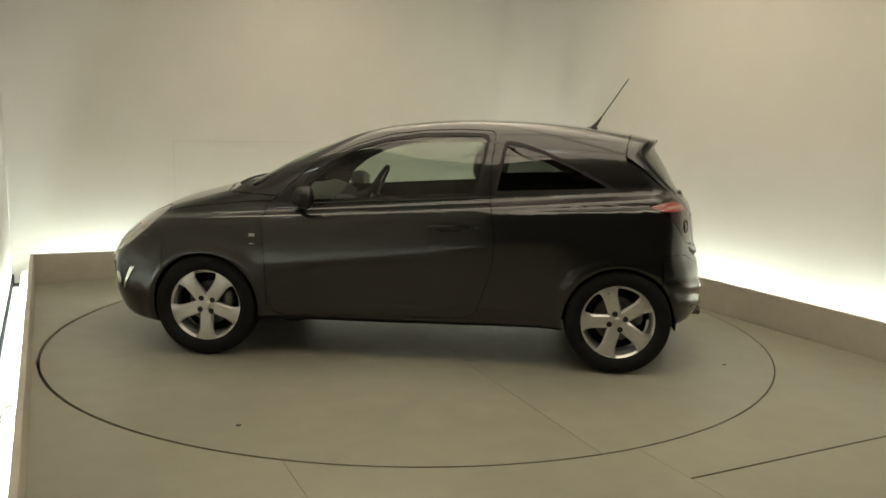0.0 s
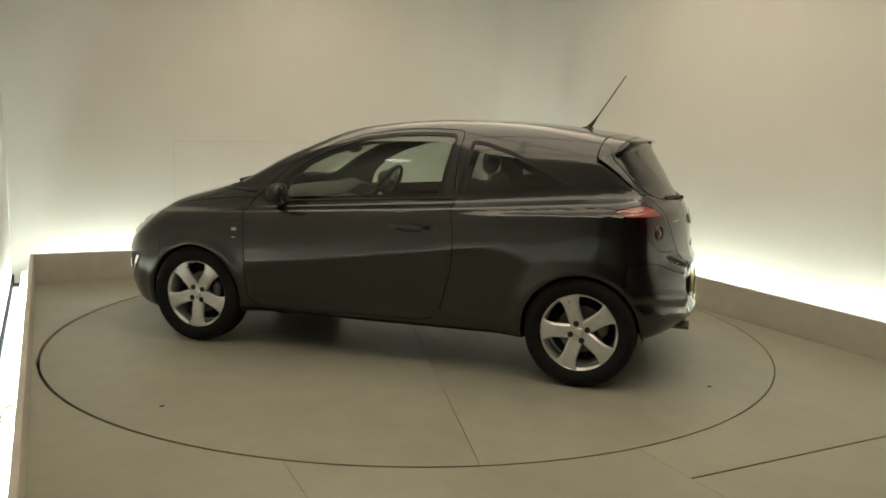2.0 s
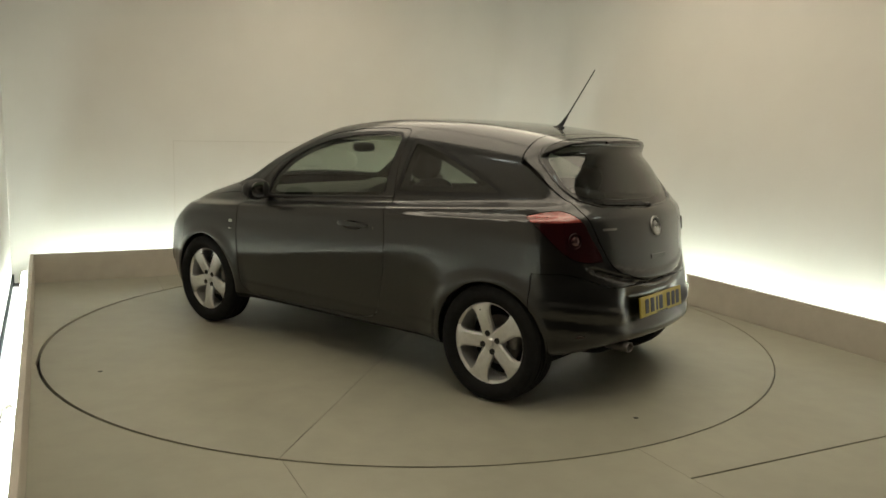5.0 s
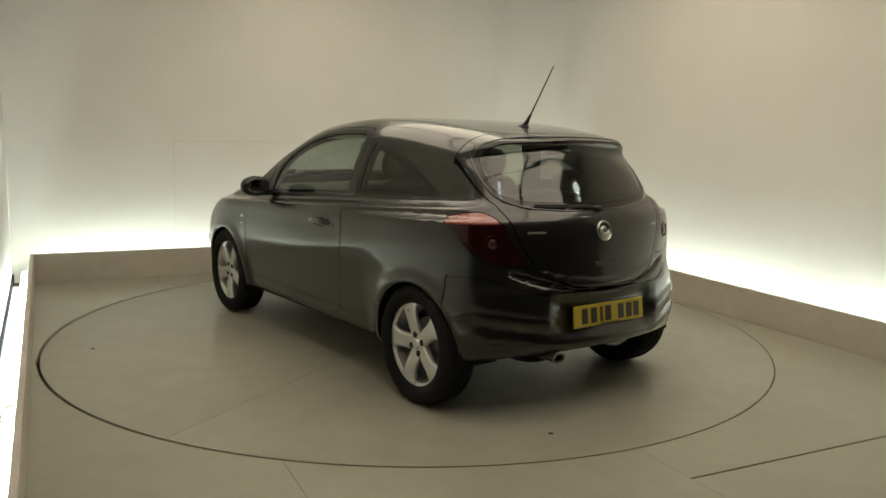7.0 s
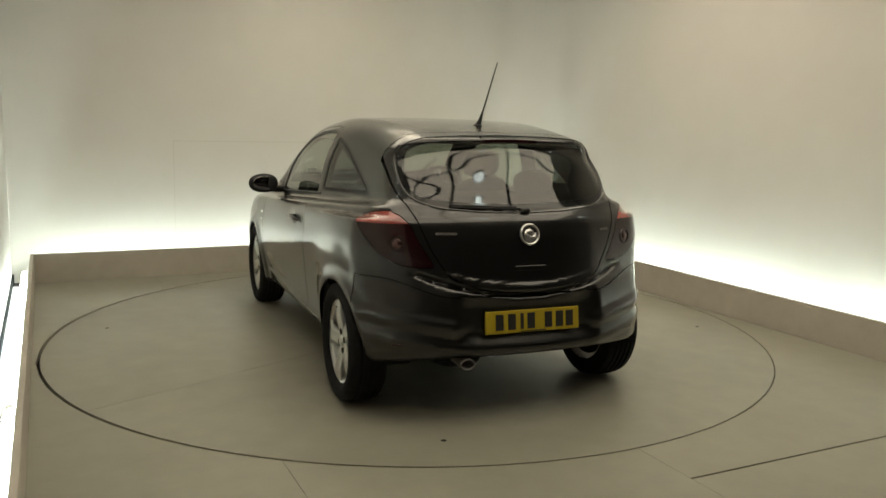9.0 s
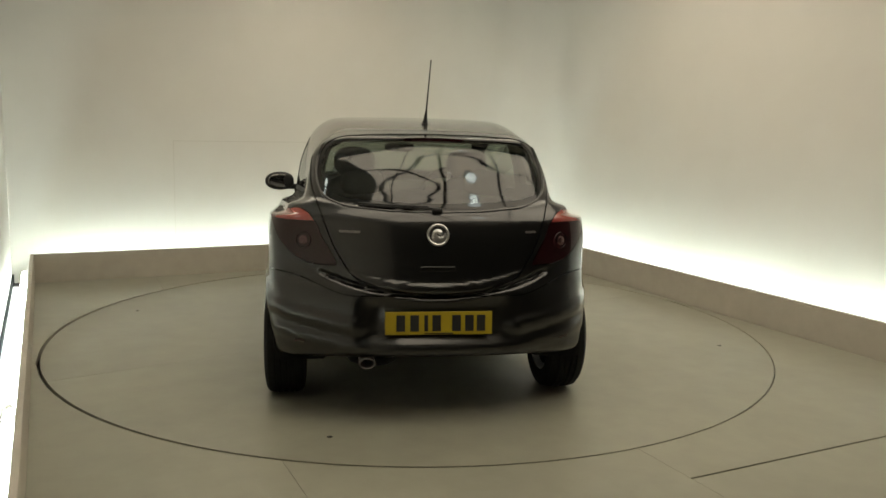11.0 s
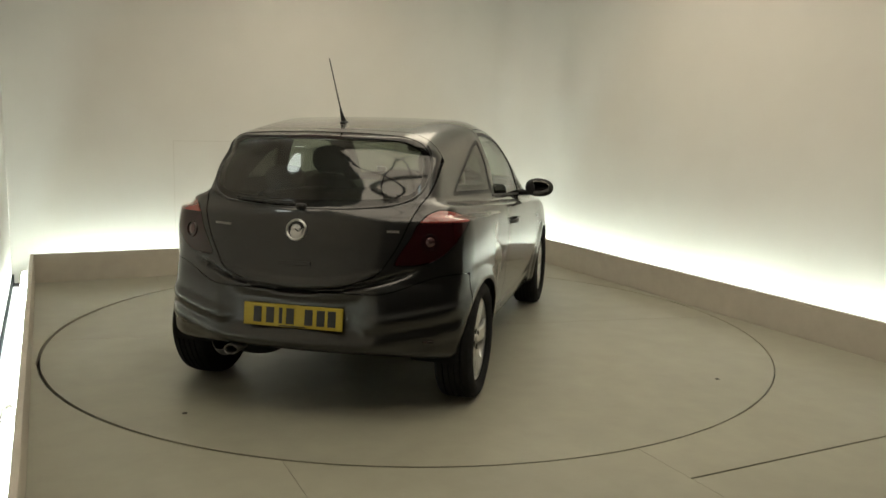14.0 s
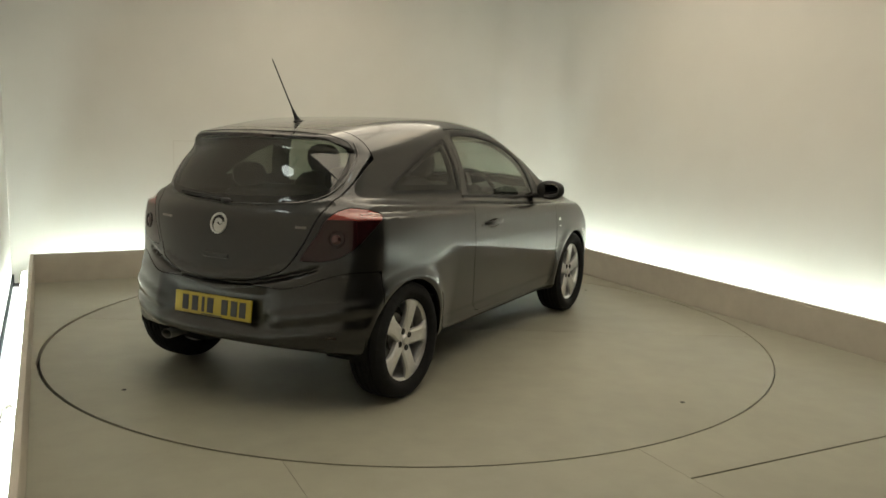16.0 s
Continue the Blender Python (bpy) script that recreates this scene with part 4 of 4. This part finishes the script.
    part("wiper_blade", tube([(x + 0.010, y, z + 0.008) for x, y, z in rows[1:]], 0.005, 6), TRIM, wiper, "black rubber blade", True)
    part("wiper_pivot", blob((0.022, 0.026, 0.014), pose(rows[0][0] - 0.004, 0.0, rows[0][2] - 0.006)), TRIM, wiper, "black pivot cover", True)
    # exhaust
    pipe = part("exhaust_tip", lathe([(0.034, -0.16), (0.038, -0.15), (0.040, 0.0), (0.037, 0.004), (0.033, 0.0), (0.032, -0.14)], 32), IRON, car, "darkened oval exhaust tip", True)
    pipe.matrix_basis = Matrix.Translation((-1.828, 0.337, 0.306)) @ pose(0, 0, 0, 0, 0, 90) @ Matrix.Diagonal((1.0, 1, 0.66, 1))
    part("exhaust_pipe", tube([(-1.75, 0.345, 0.318), (-1.4, 0.345, 0.28), (-1.2, 0.2, 0.24), (0.6, 0.1, 0.2)], 0.026, 10), LINER, car, "dark exhaust pipe", True)
    part("silencer", blob((0.22, 0.14, 0.07), pose(-1.50, 0.30, 0.30)), LINER, car, "dull steel silencer", True)
    part("rear_axle", tube([(-1.25, -0.62, 0.3), (-1.1, -0.45, 0.3), (-1.05, 0.0, 0.3), (-1.1, 0.45, 0.3), (-1.25, 0.62, 0.3)], 0.045, 12), LINER, car, "black torsion beam axle", True)
    part("fuel_tank", blob((0.34, 0.42, 0.07), pose(-0.66, -0.05, 0.235), 4), LINER, car, "black plastic fuel tank", True)
    part("undertray", blob((0.52, 0.56, 0.05), pose(1.32, 0, 0.205), 4), LINER, car, "black engine undertray", True)
    part("subframe", blob((0.10, 0.52, 0.05), pose(0.80, 0, 0.19), 4), LINER, car, "black front subframe", True)
    # aerial
    za = on_top(-1.131, 0.0)
    base = part("aerial", blob((0.04, 0.02, 0.010), pose(-1.125, 0, za)), TRIM, car, "black roof aerial", True)
    part("aerial_rod", tube([(-1.128, 0, za), (-1.155, 0, za + 0.03), (-1.185, 0, za + 0.075)], 0.017, 10, 0.3), TRIM, base, "thick black foot", True)
    part("aerial_whip", tube([(-1.185, 0, za + 0.075), (-1.26, 0, za + 0.19), (-1.35, 0, za + 0.33)], 0.0042, 8, 0.7), TRIM, base, "thin black whip", True)
    # cowl wipers
    for y0 in (0.46, -0.06):
        pts = [(1.155 - 0.10 * (y0 - 0.55 * k) ** 2, y0 - 0.55 * k, on_top(1.155 - 0.10 * (y0 - 0.55 * k) ** 2, y0 - 0.55 * k  ) + 0.012) for k in np.linspace(0, 1, 8)]
        part("windscreen_wiper", tube(pts, 0.011, 8, 0.6), TRIM, car, "black windscreen wiper", True)
    # bright reflector bowls behind the headlamp lens edge
    for s in (1, -1):
        for x, z, r in ((1.76, 0.775, 0.045), (1.86, 0.70, 0.05)):
            p = (x, on_side(x, z, s), z)
            part("lamp_bowl", lathe([(0.0, 0.002), (r * 0.5, 0.004), (r * 0.85, 0.003), (r, -0.004)], 24), CHROME, car, "round bright lamp bowl", True).matrix_basis = facing(p, lift=0.001) @ pose(0, 0, 0, 90, 0, 0)


def build_interior(car):
    def seat(y):
        back = blob((0.075, 0.235, 0.33), pose(-0.40, y, 0.80, 0, -14, 0), 3.0)
        st = part("front_seat", back, CLOTH, car, "black cloth front seat", True)
        part("cushion", blob((0.27, 0.25, 0.10), pose(-0.13, y, 0.46, 0, -6, 0), 3.2), CLOTH, st, "black seat cushion", True)
        part("headrest", blob((0.05, 0.13, 0.095), pose(-0.345 - 0.06, y, 1.205, 0, -8, 0), 2.6), CLOTH, st, "black headrest", True)
        for d in (-0.05, 0.05):
            part("headrest_post", tube([(-0.40, y + d, 1.03), (-0.40, y + d, 1.15)], 0.007), CHROME, st, "steel headrest post", True)
    seat(0.36)
    seat(-0.36)
    bench = part("rear_seat", blob((0.07, 0.60, 0.30), pose(-1.08, 0, 0.80, 0, -20, 0), 4.0), CLOTH, car, "black cloth rear bench", True)
    part("bench_cushion", blob((0.24, 0.60, 0.09), pose(-0.86, 0, 0.52), 4.0), CLOTH, bench, "black bench cushion", True)
    for y in (-0.34, 0.34):
        part("headrest", blob((0.045, 0.12, 0.075), pose(-1.16, y, 1.13), 2.6), CLOTH, bench, "black rear headrest", True)
    part("parcel_shelf", box(-1.62, -1.20, -0.54, 0.54, 0.985, 1.005, 0.006), DASH, car, "dark parcel shelf")
    rows = []
    for y in np.linspace(-0.64, 0.64, 25):
        hump = 0.05 * math.exp(-((y + 0.36) / 0.18) ** 2)
        rows.append([(1.0 - 0.2 * y * y, y, 0.99), (0.86, y, 0.99), (0.70, y, 0.985 + hump), (0.60, y, 0.95 + hump), (0.56, y, 0.85), (0.62, y, 0.6), (0.9, y, 0.5)])
    part("dashboard", sheet(rows, True), DASH, car, "dark grey plastic dashboard", True)
    part("console", blob((0.12, 0.16, 0.2), pose(0.58, 0, 0.75), 4), DASH, car, "dark centre console", True)
    m = pose(0.40, -0.36, 0.97, 0, 62, 0)
    ring = [tuple(m @ Vector((0.185 * math.cos(a), 0.185 * math.sin(a), 0))) for a in np.linspace(0, 2 * math.pi, 41)]
    sw = part("steering_wheel", tube(ring, 0.016, 10), TRIM, car, "black steering wheel", True)
    part("wheel_hub", blob((0.075, 0.08, 0.03), m), TRIM, sw, "black steering wheel hub", True)
    for a in (0, 120, 240):
        d = Vector((math.cos(radians(a + 180)), math.sin(radians(a + 180)), 0))
        part("wheel_spoke", tube([tuple(m @ (d * 0.05)), tuple(m @ (d * 0.18))], 0.014, 8), ALLOY, sw, "silver wheel spoke", True)
    part("column", tube([tuple(m @ Vector((0, 0, -0.02))), (0.66, -0.36, 0.84)], 0.04, 12), TRIM, sw, "black steering column", True)
    im = part("interior_mirror", blob((0.015, 0.11, 0.035), pose(0.50, 0, 1.275, 0, 10, 0), 3), TRIM, car, "black interior mirror", True)
    part("mirror_stalk", tube([(0.51, 0, 1.28), (0.585, 0, 1.30)], 0.009), TRIM, im, "black mirror stalk", True)
    part("tax_sticker", box(-0.002, 0.002, -0.035, 0.035, -0.035, 0.035), WHITE, car, "white paper disc").matrix_basis = pose(0.93, 0.45, 1.08, 0, -58, 0)


build_room()
build_lights()
table_disc = build_turntable()
car, shell = build_car()
build_fittings(car, shell)
build_interior(car)


def motions():
    times = [i * 0.5 for i in range(33)]
    rows, rows2 = [], []
    for t in times:
        a = turn(t)
        c, s = math.cos(a), math.sin(a)
        ox, oy = -0.0668, 0.085
        rows.append((t, pose(c * ox - s * oy, s * ox + c * oy, 0.0, 0, 0, math.degrees(a))))
        rows2.append((t, pose(0, 0, 0, 0, 0, math.degrees(a))))
    walk(car, rows)
    walk(table_disc, rows2)


motions()
